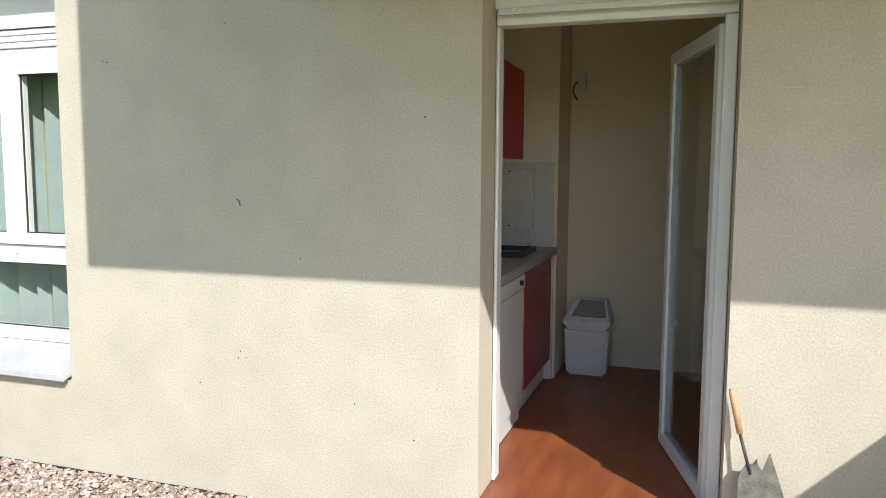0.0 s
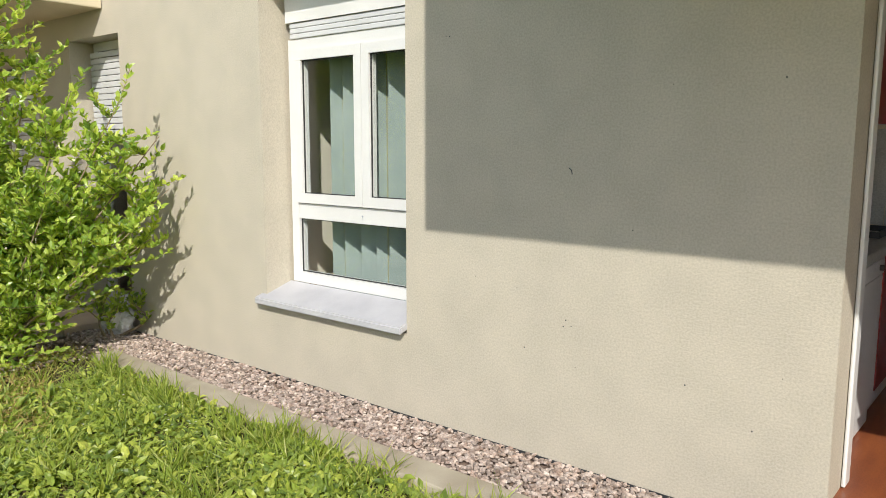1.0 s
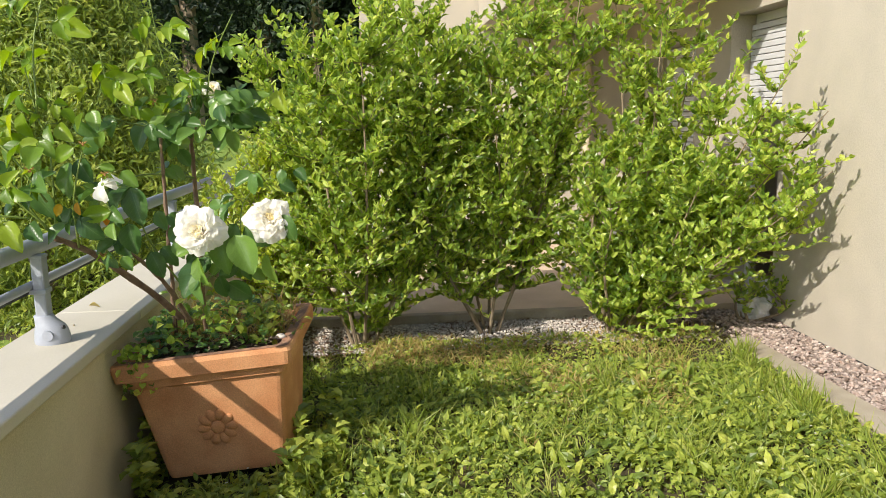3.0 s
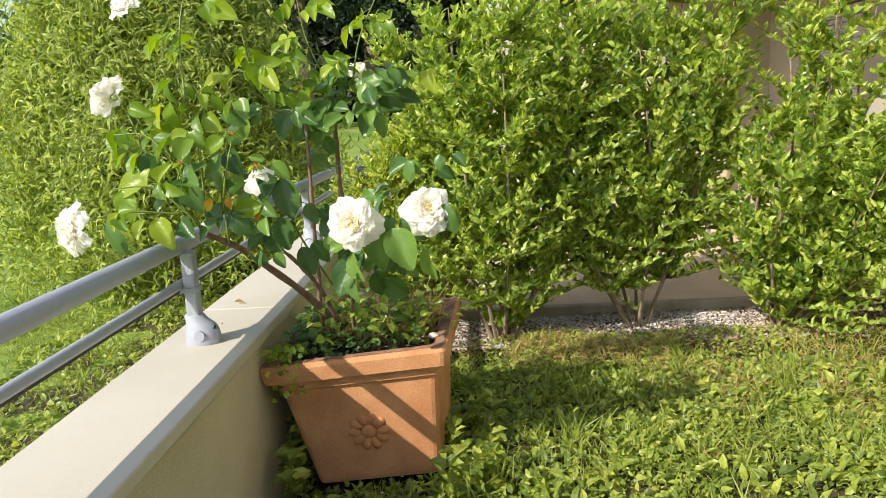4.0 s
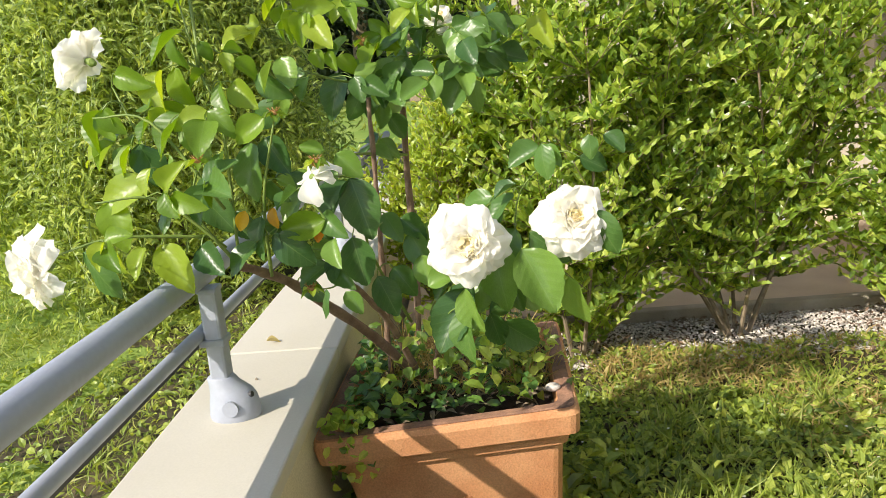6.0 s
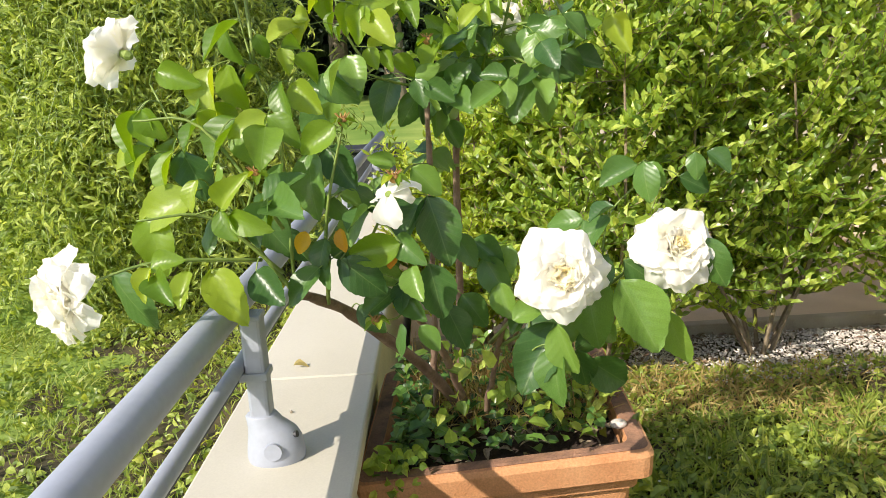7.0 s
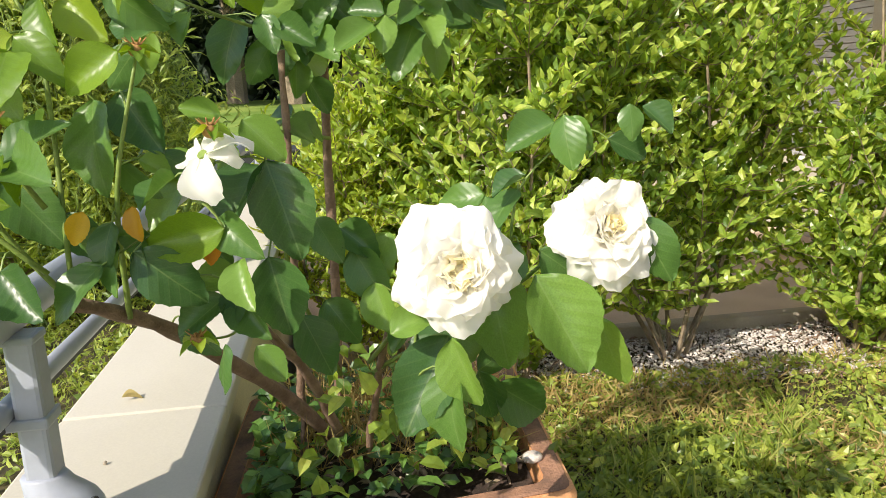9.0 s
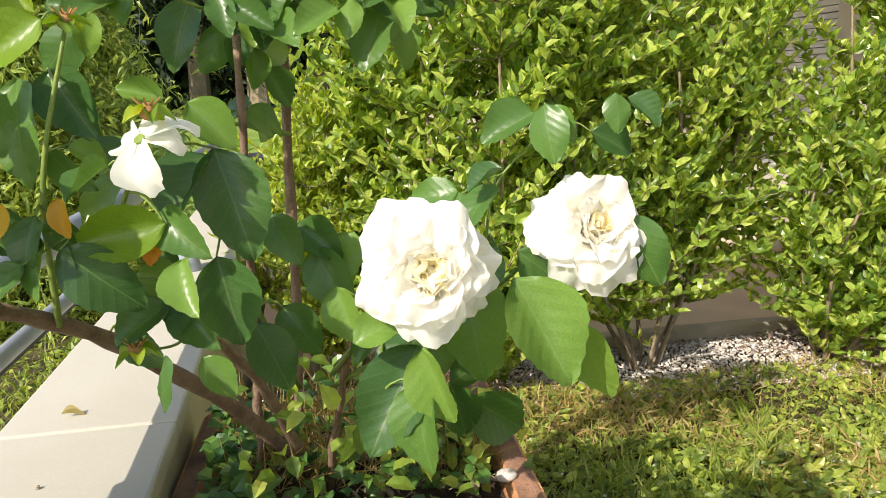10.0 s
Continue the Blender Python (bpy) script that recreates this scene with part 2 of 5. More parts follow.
def thing(name, label, category, group="", kind="", at=(0, 0, 0)):
    ob = new(name)
    ob.location = at
    return tagged(ob, label, category, group, kind)


def box(bm, x0, x1, y0, y1, z0, z1, bevel=0.0):
    r = bmesh.ops.create_cube(bm, size=1.0, matrix=Matrix.Translation(((x0 + x1) / 2, (y0 + y1) / 2, (z0 + z1) / 2)) @ Matrix.Diagonal((abs(x1 - x0), abs(y1 - y0), abs(z1 - z0), 1)))
    if bevel:
        es = list({e for v in r["verts"] for e in v.link_edges})
        bmesh.ops.bevel(bm, geom=es, offset=bevel, segments=2, affect='EDGES', profile=0.5)
    return bm


def boxes(*specs, bevel=0.0):
    bm = bmesh.new()
    for s in specs:
        box(bm, *s, bevel=bevel)
    return bm


def tube(bm, pts, radii, sides=8):
    """A round bar along points."""
    pts = [Vector(p) for p in pts]
    if not hasattr(radii, "__len__"):
        radii = [radii] * len(pts)
    rings = []
    for i, p in enumerate(pts):
        d = (pts[min(i + 1, len(pts) - 1)] - pts[max(i - 1, 0)]).normalized()
        u = d.orthogonal().normalized() if i == 0 else (rings_u - d * rings_u.dot(d)).normalized()
        rings_u = u
        v = d.cross(u)
        rings.append([bm.verts.new(p + radii[i] * (math.cos(a) * u + math.sin(a) * v)) for a in (2 * math.pi * k / sides for k in range(sides))])
    for a, b in zip(rings, rings[1:]):
        for k in range(sides):
            bm.faces.new((a[k], a[(k + 1) % sides], b[(k + 1) % sides], b[k]))
    bm.faces.new(rings[0][::-1])
    bm.faces.new(rings[-1])
    return bm


def arc(a, b, sag, n=6):
    a, b, sag = Vector(a), Vector(b), Vector(sag)
    return [a.lerp(b, i / (n - 1)) + sag * (4 * (i / (n - 1)) * (1 - i / (n - 1))) for i in range(n)]


def leaf_cloud(name, base, way, up, length, width, material, parent, fold=0.25, droop=0.2, blade=False):
    """Many small folded leaves in one mesh; base, way and up are arrays of rows."""
    n = len(base)
    way = way / np.linalg.norm(way, axis=1)[:, None]
    side = np.cross(way, up)
    side /= np.linalg.norm(side, axis=1)[:, None] + 1e-9
    nrm = np.cross(side, way)
    L, W = length[:, None], width[:, None]
    m = base + way * L * 0.5
    tip = base + way * L - nrm * L * droop
    rise = nrm * W * fold
    if blade:
        pl = base + way * L * 0.45 + side * W * 0.5 + rise
        pr = base + way * L * 0.45 - side * W * 0.5 + rise
        v = np.stack([base, pl, m, pr, tip], 1).reshape(-1, 3)
        faces = [[0, 2, 1], [0, 3, 2], [1, 2, 4], [2, 3, 4]]
    else:
        a1, a2 = base + way * L * 0.26, base + way * L * 0.66 - nrm * L * droop * 0.3
        v = np.stack([base, m, tip, a1 + side * W * 0.43 + rise, a2 + side * W * 0.44 + rise, a1 - side * W * 0.43 + rise, a2 - side * W * 0.44 + rise], 1).reshape(-1, 3)
        faces = [[0, 1, 3], [3, 1, 4], [4, 1, 2], [0, 5, 1], [5, 6, 1], [6, 2, 1]]
    o = (np.arange(n) * (5 if blade else 7))[:, None]
    f = np.concatenate([o + np.array([q]) for q in faces])
    me = bpy.data.meshes.new(name)
    me.from_pydata(v.tolist(), [], f.tolist())
    me.materials.append(material)
    ob = new(name, me)
    ob.parent = parent
    return ob


def rnd_dirs(rng, n):
    d = rng.normal(size=(n, 3))
    return d / np.linalg.norm(d, axis=1)[:, None]

# ---- ground ----
WALL_Y, FRAME_Y, CAP_Z = 2.495, 2.73, 0.68


def grid_sheet(name, x0, x1, y0, y1, nx, ny, height, material):
    bm = bmesh.new()
    vs = [[bm.verts.new((x0 + (x1 - x0) * i / nx, y0 + (y1 - y0) * j / ny, 0)) for j in range(ny + 1)] for i in range(nx + 1)]
    for row in vs:
        for v in row:
            v.co.z = height(v.co.x, v.co.y)
    for i in range(nx):
        for j in range(ny):
            bm.faces.new((vs[i][j], vs[i + 1][j], vs[i + 1][j + 1], vs[i][j + 1]))
    return mesh_ob(name, bm, material, None, True)


def field_z(x, y):
    far = max(0.0, -x - 11.0)
    return -0.32 + 0.035 * min(far, 40.0) + 0.02 * noise.noise((x * 0.6, y * 0.6, 0))


bm = bmesh.new()
xs = [60, 20, 8, 4, 2, 0, -2, -4, -5, -6, -7, -8, -9, -10, -11, -12, -14, -16, -19, -23, -28, -35, -45, -60, -100, -300]
ys = [-300, -120, -60, -35, -22, -15, -11, -8, -6, -5, -4, -3, -2, -1, 0, 2, 5, 10, 40, 300]
vs = [[bm.verts.new((x, y, field_z(x, y))) for y in ys] for x in xs]
for i in range(len(xs) - 1):
    for j in range(len(ys) - 1):
        bm.faces.new((vs[i][j], vs[i][j + 1], vs[i + 1][j + 1], vs[i + 1][j]))
ground = mesh_ob("ground", bm, M_FIELD, None, True)
tagged(ground, "wide mown grass field rising gently to the trees", "ground", kind="structure")


def strip_z(x, y):
    return field_z(x, y) + 0.045 + 0.03 * noise.noise((x * 2.1, y * 2.1, 8)) - 0.05 * min(1.0, max(0.0, -y - 2.9))


tagged(grid_sheet("earth_strip", -12.5, -4.05, -4.1, -2.0, 70, 14, strip_z, M_EARTH), "bare trodden earth along the outer foot of the parapet", "earth", kind="structure")


def lawn_z(x, y):
    return -0.02 + 0.03 * noise.noise((x * 1.3, y * 1.3, 3)) - 0.10 * max(0.0, min(1.0, (-0.5 - y) / 1.1))


lawn = grid_sheet("lawn", -8.3, -2.6, -1.64, 1.88, 90, 36, lawn_z, M_EARTH)
tagged(lawn, "garden soil under a weedy lawn beside the house", "lawn", kind="structure")
bed = grid_sheet("gravel_bed", -8.35, -2.6, 2.05, 2.5, 90, 5, lambda x, y: -0.015 + 0.01 * noise.noise((x * 3, y * 3, 5)), M_BED)
tagged(bed, "brown earth bed under pebbles along the wall", "gravel bed", kind="structure")
bm = boxes((-7.47, -2.625, 1.87, 2.06, -0.3, 0.035), bevel=0.012)
kerb = mesh_ob("kerb", bm, M_KERB)
tagged(kerb, "weathered concrete kerb between the lawn and pebbles", "kerb", kind="structure")
terrace = mesh_ob("terrace", boxes((-11.5, -8.34, -1.62, 2.49, -0.4, 0.05), bevel=0.008), M_SLAB)
tagged(terrace, "pale concrete terrace slab behind the shrubs", "terrace", kind="structure")
# unseen pale slab, added to bounce sun up to the wall and kitchen
bounce = mesh_ob("bounce_slab", boxes((-2.62, 1.59, -1.63, 2.48, -0.4, 0.06), bevel=0.008), M_SLAB)
tagged(bounce, "unseen pale slab added to bounce sunlight onto the wall and kitchen", "terrace", kind="structure")
edge = mesh_ob("terrace_edging", boxes((-8.335, -8.25, -1.6, 2.04, -0.3, 0.075), bevel=0.01), M_KERB)
tagged(edge, "dark concrete edging strip along the terrace", "edging", kind="structure")

# ---- house ----


def wall_with_openings(name, x0, x1, z0, z1, y0, y1, holes, material, label):
    """A wall along x; holes are (x0, x1, z0, z1), in order of x, not touching."""
    bm = bmesh.new()
    at = x0
    for hx0, hx1, hz0, hz1 in holes:
        box(bm, at, hx0, y0, y1, z0, z1)
        if hz0 > z0:
            box(bm, hx0, hx1, y0, y1, z0, hz0)
        box(bm, hx0, hx1, y0, y1, hz1, z1)
        at = hx1
    box(bm, at, x1, y0, y1, z0, z1)
    bmesh.ops.remove_doubles(bm, verts=bm.verts, dist=0.0005)
    ob = mesh_ob(name, bm, material)
    return tagged(ob, label, "wall", kind="structure")


WIN = (-6.26, -5.02, 0.47, 2.52)
DOOR = (-2.875, -1.915, 0.10, 2.52)
wall_with_openings("wall_north", -11.5, 1.6, -0.35, 5.6, WALL_Y, 2.82,
                   [(-10.75, -9.55, 0.62, 2.25), (-8.87, -8.03, 0.12, 2.36), WIN, DOOR], M_RENDER, "cream rough-cast house wall, sunlit, faintly stained")
# thin dark strip along the wall's foot
tagged(mesh_ob("wall_foot_strip", boxes((-11.5, 1.6, WALL_Y - 0.004, WALL_Y, -0.02, 0.006)), M_DARK), "thin dark strip where the wall meets the pebbles", "wall foot", kind="structure")
tagged(mesh_ob("wall_west", boxes((-11.8, -11.504, -0.6, 2.82, -0.35, 5.6)), M_RENDER), "cream rendered side wall beyond the terrace", "wall", kind="structure")
tagged(mesh_ob("wall_east", boxes((1.604, 1.85, 1.3, 2.82, -0.35, 5.6)), M_RENDER), "cream rendered wall closing the garden", "wall", kind="structure")
# unseen wall added right of the door to cast the diagonal shadow
bm = bmesh.new()
pts = [(2.49, 1.192), (0.9, 1.364), (0.9, -0.3), (2.49, -0.3)]
fa = [bm.verts.new((-0.80, y, z)) for y, z in pts]
fb = [bm.verts.new((-0.66, y, z)) for y, z in pts]
bm.faces.new(fa)
bm.faces.new(fb[::-1])
for i in range(4):
    bm.faces.new((fa[i], fb[i], fb[(i + 1) % 4], fa[(i + 1) % 4]))
bmesh.ops.recalc_face_normals(bm, faces=bm.faces)
tagged(mesh_ob("shadow_caster_wall", bm, M_RENDER), "unseen low wall with a sloping top, added to cast a diagonal shadow", "wall", kind="structure")


def balcony(name, x0, x1, y0, z0, label):
    b = thing(name, label, "balcony", kind="structure")
    part("slab", boxes((x0, x1, y0 + 0.12, WALL_Y - 0.003, z0, z0 + 0.18), bevel=0.01), M_SOFFIT, b)
    part("front_panel", boxes((x0, x1, y0, y0 + 0.118, z0, z0 + 1.65), bevel=0.01), M_RENDER, b)
    part("side_panel", boxes((x0, x0 + 0.118, y0 + 0.12, WALL_Y - 0.003, z0 + 0.182, z0 + 1.15), bevel=0.01), M_RENDER, b)
    return b


balcony("balcony", -3.57, 1.6, 0.995, 2.505, "cream rendered balcony with a solid front above the door")
balcony("balcony", -11.45, -8.25, 0.75, 2.56, "cream rendered balcony roofing the terrace")
pipe = thing("drain_pipe", "beige downpipe on the shaded wall over the terrace", "pipe")
part("tube", tube(bmesh.new(), [(-11.42, 2.02, 0.05), (-11.42, 2.02, 2.555)], 0.045, 12), M_SOFFIT, pipe, smooth=True)
for z in (0.7, 1.9):
    part("clip", tube(bmesh.new(), [(-11.42, 2.02, z), (-11.42, 2.02, z + 0.03)], 0.052, 12), M_SOFFIT, pipe)

# window with a casement pair over a fixed pane


def frame_ring(x0, x1, z0, z1, w, y0, y1):
    bm = boxes((x0, x1, y0, y1, z0, z0 + w), (x0, x1, y0, y1, z1 - w, z1), (x0, x0 + w, y0 + 0.001, y1 - 0.001, z0 + w, z1 - w), (x1 - w, x1, y0 + 0.001, y1 - 0.001, z0 + w, z1 - w))
    return bm


def shutter_box(parent, x0, x1, z0, z1, y):
    part("shutter_box", boxes((x0, x1, y + 0.02, y + 0.09, z0 + 0.10, z1)), M_PVC, parent, "white roller shutter box")
    n = 3
    for i in range(n):
        part("shutter_slat", boxes((x0 + 0.03, x1 - 0.03, y + 0.03, y + 0.045, z0 + 0.033 * i, z0 + 0.033 * i + 0.03), bevel=0.004), M_SHUT, parent)


w1 = thing("window_1", "white plastic window with two casements over a fixed pane", "window", kind="structure")
fx0, fx1, fz0, fz1 = -6.235, -5.03, 0.60, 2.17
part("window_frame", frame_ring(fx0, fx1, fz0, fz1, 0.07, FRAME_Y - 0.03, FRAME_Y + 0.04), M_PVC, w1)
part("transom", boxes((fx0 + 0.07, fx1 - 0.07, FRAME_Y - 0.028, FRAME_Y + 0.04, 1.025, 1.125), bevel=0.004), M_PVC, w1)
for a, b in ((fx0 + 0.072, -5.555), (-5.550, fx1 - 0.072)):
    c = part("casement", frame_ring(a, b, 1.13, 2.098, 0.062, FRAME_Y - 0.045, FRAME_Y + 0.02), M_PVC, w1)
    part("gasket", frame_ring(a + 0.062, b - 0.062, 1.192, 2.036, 0.006, FRAME_Y - 0.03, FRAME_Y - 0.02), M_RUBBER, c)
    g = part("pane", boxes((a + 0.062, b - 0.062, FRAME_Y - 0.012, FRAME_Y - 0.006, 1.192, 2.036)), M_GLASS, c)
    g.visible_shadow = False
part("gasket", frame_ring(fx0 + 0.07, fx1 - 0.07, 0.67, 1.025, 0.006, FRAME_Y - 0.01, FRAME_Y), M_RUBBER, w1)
g = part("pane", boxes((fx0 + 0.07, fx1 - 0.07, FRAME_Y + 0.008, FRAME_Y + 0.014, 0.67, 1.025)), M_GLASS, w1)
g.visible_shadow = False
bm = boxes((-6.318, -5.015, WALL_Y - 0.06, FRAME_Y - 0.03, 0.472, 0.516))
for v in bm.verts:
    if v.co.y > WALL_Y:
        v.co.z += 0.085
bmesh.ops.bevel(bm, geom=list(bm.edges), offset=0.007, segments=2, affect='EDGES')
part("window_sill", bm, M_SILL, w1, "grey-white painted sloping sill")
part("rivet", tube(bmesh.new(), [(-5.55, FRAME_Y - 0.046, 1.075), (-5.55, FRAME_Y - 0.05, 1.075)], 0.006, 8), M_STEEL, w1)
shutter_box(w1, fx0, fx1, 2.172, 2.52, FRAME_Y - 0.07)

# far windows over the terrace
w2 = thing("window_2", "white glazed garden door with a half-lowered grey roller shutter", "window", kind="structure")
part("window_frame", frame_ring(-8.86, -8.04, 0.12, 2.36, 0.07, FRAME_Y - 0.03, FRAME_Y + 0.03), M_PVC, w2)
g = part("pane", boxes((-8.79, -8.11, FRAME_Y - 0.003, FRAME_Y + 0.003, 0.19, 2.29)), M_GLASS, w2)
g.visible_shadow = False
for i in range(14):
    part("shutter_slat", boxes((-8.85, -8.05, FRAME_Y - 0.07, FRAME_Y - 0.055, 1.58 + i * 0.05, 1.625 + i * 0.05), bevel=0.005), M_SHUT, w2)
w3 = thing("window_3", "window with its grey roller shutter lowered, in shade", "window", kind="structure")
part("window_frame", frame_ring(-10.74, -9.56, 0.63, 2.24, 0.06, FRAME_Y - 0.03, FRAME_Y + 0.03), M_PVC, w3)
for i in range(31):
    part("shutter_slat", boxes((-10.68, -9.62, FRAME_Y - 0.06, FRAME_Y - 0.045, 0.69 + i * 0.05, 0.735 + i * 0.05), bevel=0.005), M_SHUT, w3)

# rooms
for nm, x0, x1, y1, mm in (("kitchen", -3.56, -0.9, 4.95, M_INNER), ("bedroom", -6.45, -4.2, 5.4, M_ROOM), ("parlour", -11.3, -7.5, 5.0, M_ROOM)):
    for side, spec in (("west", (x0 - 0.1, x0, 2.825, y1, 0.0, 2.75)), ("east", (x1, x1 + 0.1, 2.825, y1, 0.0, 2.75)), ("north", (x0 - 0.1, x1 + 0.1, y1 + 0.002, y1 + 0.1, 0.0, 2.75))):
        tagged(mesh_ob("wall_" + nm + "_" + side, boxes(spec), mm), "plain beige painted inner wall of the room", "wall", kind="structure")
    tagged(mesh_ob("ceiling_" + nm, boxes((x0 - 0.1, x1 + 0.1, 2.825, y1 + 0.1, 2.752, 2.85)), mm), "plain painted ceiling of the room", "ceiling", kind="structure")
    tagged(mesh_ob("floor_" + nm, boxes((x0 - 0.1, x1 + 0.1, 2.50, y1 + 0.1, -0.1, 0.155 if nm == "kitchen" else 0.12)) if nm == "kitchen" else boxes((x0 - 0.1, x1 + 0.1, 2.825, y1 + 0.1, -0.1, 0.12)), M_FLOOR), "polished reddish brown floor of the room", "floor", kind="structure")
tagged(mesh_ob("roof", boxes((-11.8, 1.85, 2.83, 6.0, 5.5, 5.6)), M_RENDER), "flat roof closing the house", "roof", kind="structure")
tagged(mesh_ob("wall_back", boxes((-11.8, 1.85, 5.8, 6.0, -0.3, 5.5)), M_RENDER), "plain back wall of the house", "wall", kind="structure")

# open glazed door, hinged on its right-hand jamb
d1 = thing("door_1", "open white glazed kitchen door swung inwards", "door", kind="structure")
part("door_frame", boxes((-2.872, -2.856, FRAME_Y - 0.03, FRAME_Y + 0.05, 0.16, 2.14), (-1.968, -1.918, FRAME_Y - 0.03, FRAME_Y + 0.05, 0.16, 2.14), (-2.872, -1.918, FRAME_Y - 0.03, FRAME_Y + 0.05, 2.142, 2.20), bevel=0.006), M_PVC, d1)
part("shutter_box", boxes((-2.872, -1.918, FRAME_Y - 0.06, FRAME_Y + 0.02, 2.205, 2.52), bevel=0.006), M_PVC, d1, "white roller shutter box")
part("shutter_slat", boxes((-2.85, -1.94, FRAME_Y - 0.085, FRAME_Y - 0.065, 2.175, 2.202), bevel=0.004), M_SHUT, d1)
for x in (-2.78, -2.02):
    part("stopper", tube(bmesh.new(), [(x, FRAME_Y - 0.10, 2.19), (x, FRAME_Y - 0.085, 2.19)], 0.009, 10), M_PVC, d1)
leaf = part("door_leaf", frame_ring(-0.76, 0.0, 0.165, 2.11, 0.055, -0.025, 0.025), M_PVC, d1)
leaf.matrix_local = pose(-1.962, FRAME_Y + 0.02, 0, 0, 0, -74.5)
g = part("pane", boxes((-0.705, -0.055, -0.004, 0.004, 0.22, 2.055)), M_GLASS, leaf)
g.visible_shadow = False
part("gasket", frame_ring(-0.705, -0.055, 0.22, 2.055, 0.010, -0.012, 0.012), M_STEEL, leaf)

# ---- kitchen things ----
cx = -2.925
dw = thing("dishwasher", "white dishwasher under the worktop", "dishwasher")
part("body", boxes((-3.5, cx - 0.02, 3.02, 3.58, 0.16, 0.985), bevel=0.006), M_WHITEAPP, dw)
part("door", boxes((cx - 0.018, cx, 3.025, 3.575, 0.27, 0.90), bevel=0.006), M_WHITEAPP, dw)
part("control_panel", boxes((cx - 0.018, cx + 0.004, 3.025, 3.575, 0.905, 0.982), bevel=0.006), M_WHITEAPP, dw)
part("knob", tube(bmesh.new(), [(cx + 0.004, 3.46, 0.945), (cx + 0.02, 3.46, 0.945)], 0.014, 12), M_DARK, dw)
bc = thing("base_cabinet", "red lacquered base cabinet with a brass handle", "cabinet")
part("body", boxes((-3.5, cx - 0.02, 3.6, 4.44, 0.30, 0.99)), M_WHITEAPP, bc)
dd = part("door", boxes((cx - 0.018, cx, 3.605, 4.39, 0.31, 0.985), bevel=0.005), M_RED, bc, "glossy red door")
part("handle", tube(bmesh.new(), arc((cx + 0.002, 4.05, 0.90), (cx + 0.002, 4.16, 0.90), (0.03, 0, 0)), 0.006, 8), M_BRASS, dd)
part("side_panel", boxes((-3.5, cx, 4.442, 4.47, 0.16, 0.99)), M_WHITEAPP, bc)
part("plinth", boxes((-3.5, cx - 0.05, 3.6, 4.44, 0.16, 0.298)), M_WHITEAPP, bc)
wt = thing("worktop", "speckled grey kitchen worktop with a rounded front", "worktop")
part("top", boxes((-3.555, cx + 0.02, 2.95, 4.48, 0.995, 1.045), bevel=0.008), M_WORKTOP, wt)
sk = thing("sink", "dark sink set in the worktop", "sink")
part("basin", frame_ring(-0.25, 0.25, -0.2, 0.2, 0.02, 0, 0.03), M_DARK, sk)
sk.matrix_world = pose(-3.23, 3.95, 1.047, 90, 0, 0)
wc = thing("wall_cabinet", "red lacquered wall cabinet above the worktop", "cabinet")
part("body", boxes((-3.555, cx - 0.02, 2.95, 3.5, 1.6, 2.06)), M_WHITEAPP, wc)
part("door", boxes((cx - 0.018, cx, 2.955, 3.5, 1.6, 2.06), bevel=0.004), M_RED, wc)
tagged(mesh_ob("wall_niche", boxes((-3.555, -2.91, 4.482, 4.945, 0.16, 2.75)), M_INNER), "beige pier closing the kitchen run", "wall", kind="structure")
tp = thing("tiled_splashback", "white tiled splashback with an inspection hatch", "splashback")
for i in range(4):
    for j in range(3):
        part("tile", boxes((-3.55 + i * 0.155, -3.40 + i * 0.155, 4.470, 4.480, 1.05 + j * 0.185, 1.23 + j * 0.185)), M_TILE, tp)
ht = part("hatch", boxes((-3.4, -3.06, 4.455, 4.468, 1.16, 1.56), bevel=0.005), M_TILE, tp, "white hatch cover")
for x, z in ((-3.23, 1.54), (-3.23, 1.18)):
    part("screw", tube(bmesh.new(), [(x, 4.455, z), (x, 4.451, z)], 0.006, 8), M_DARK, ht)


def bin_body(x0, x1, y0, y1, z0, z1, taper):
    bm = bmesh.new()
    box(bm, x0, x1, y0, y1, z0, z1)
    cx_, cy_ = (x0 + x1) / 2, (y0 + y1) / 2
    for v in bm.verts:
        if v.co.z < (z0 + z1) / 2:
            v.co.x = cx_ + (v.co.x - cx_) * taper
            v.co.y = cy_ + (v.co.y - cy_) * taper
    bmesh.ops.bevel(bm, geom=list(bm.edges), offset=0.018, segments=2, affect='EDGES')
    return bm


sb = thing("swing_bin", "white plastic swing bin with a grey flap on the floor", "bin")
part("body", bin_body(-2.87, -2.57, 4.60, 4.84, 0.157, 0.49, 0.88), M_BIN, sb)
lid = part("lid", bin_body(-2.88, -2.56, 4.59, 4.85, 0.49, 0.56, 1.0), M_BIN, sb)
bm = bmesh.new()
top = [(-2.87, 4.60, 0.55), (-2.57, 4.60, 0.55), (-2.57, 4.84, 0.55), (-2.87, 4.84, 0.55), (-2.80, 4.70, 0.67), (-2.60, 4.70, 0.67), (-2.60, 4.80, 0.67), (-2.80, 4.80, 0.67)]
v = [bm.verts.new(p) for p in top]
for q in ((0, 1, 5, 4), (1, 2, 6, 5), (2, 3, 7, 6), (3, 0, 4, 7), (4, 5, 6, 7)):
    bm.faces.new([v[i] for i in q])
part("hood", bm, M_BIN, lid)
bm = bmesh.new()
v = [bm.verts.new(p) for p in [(-2.82, 4.605, 0.565), (-2.59, 4.605, 0.565), (-2.61, 4.69, 0.662), (-2.77, 4.69, 0.662)]]
bm.faces.new(v)
r = bmesh.ops.extrude_face_region(bm, geom=list(bm.faces))
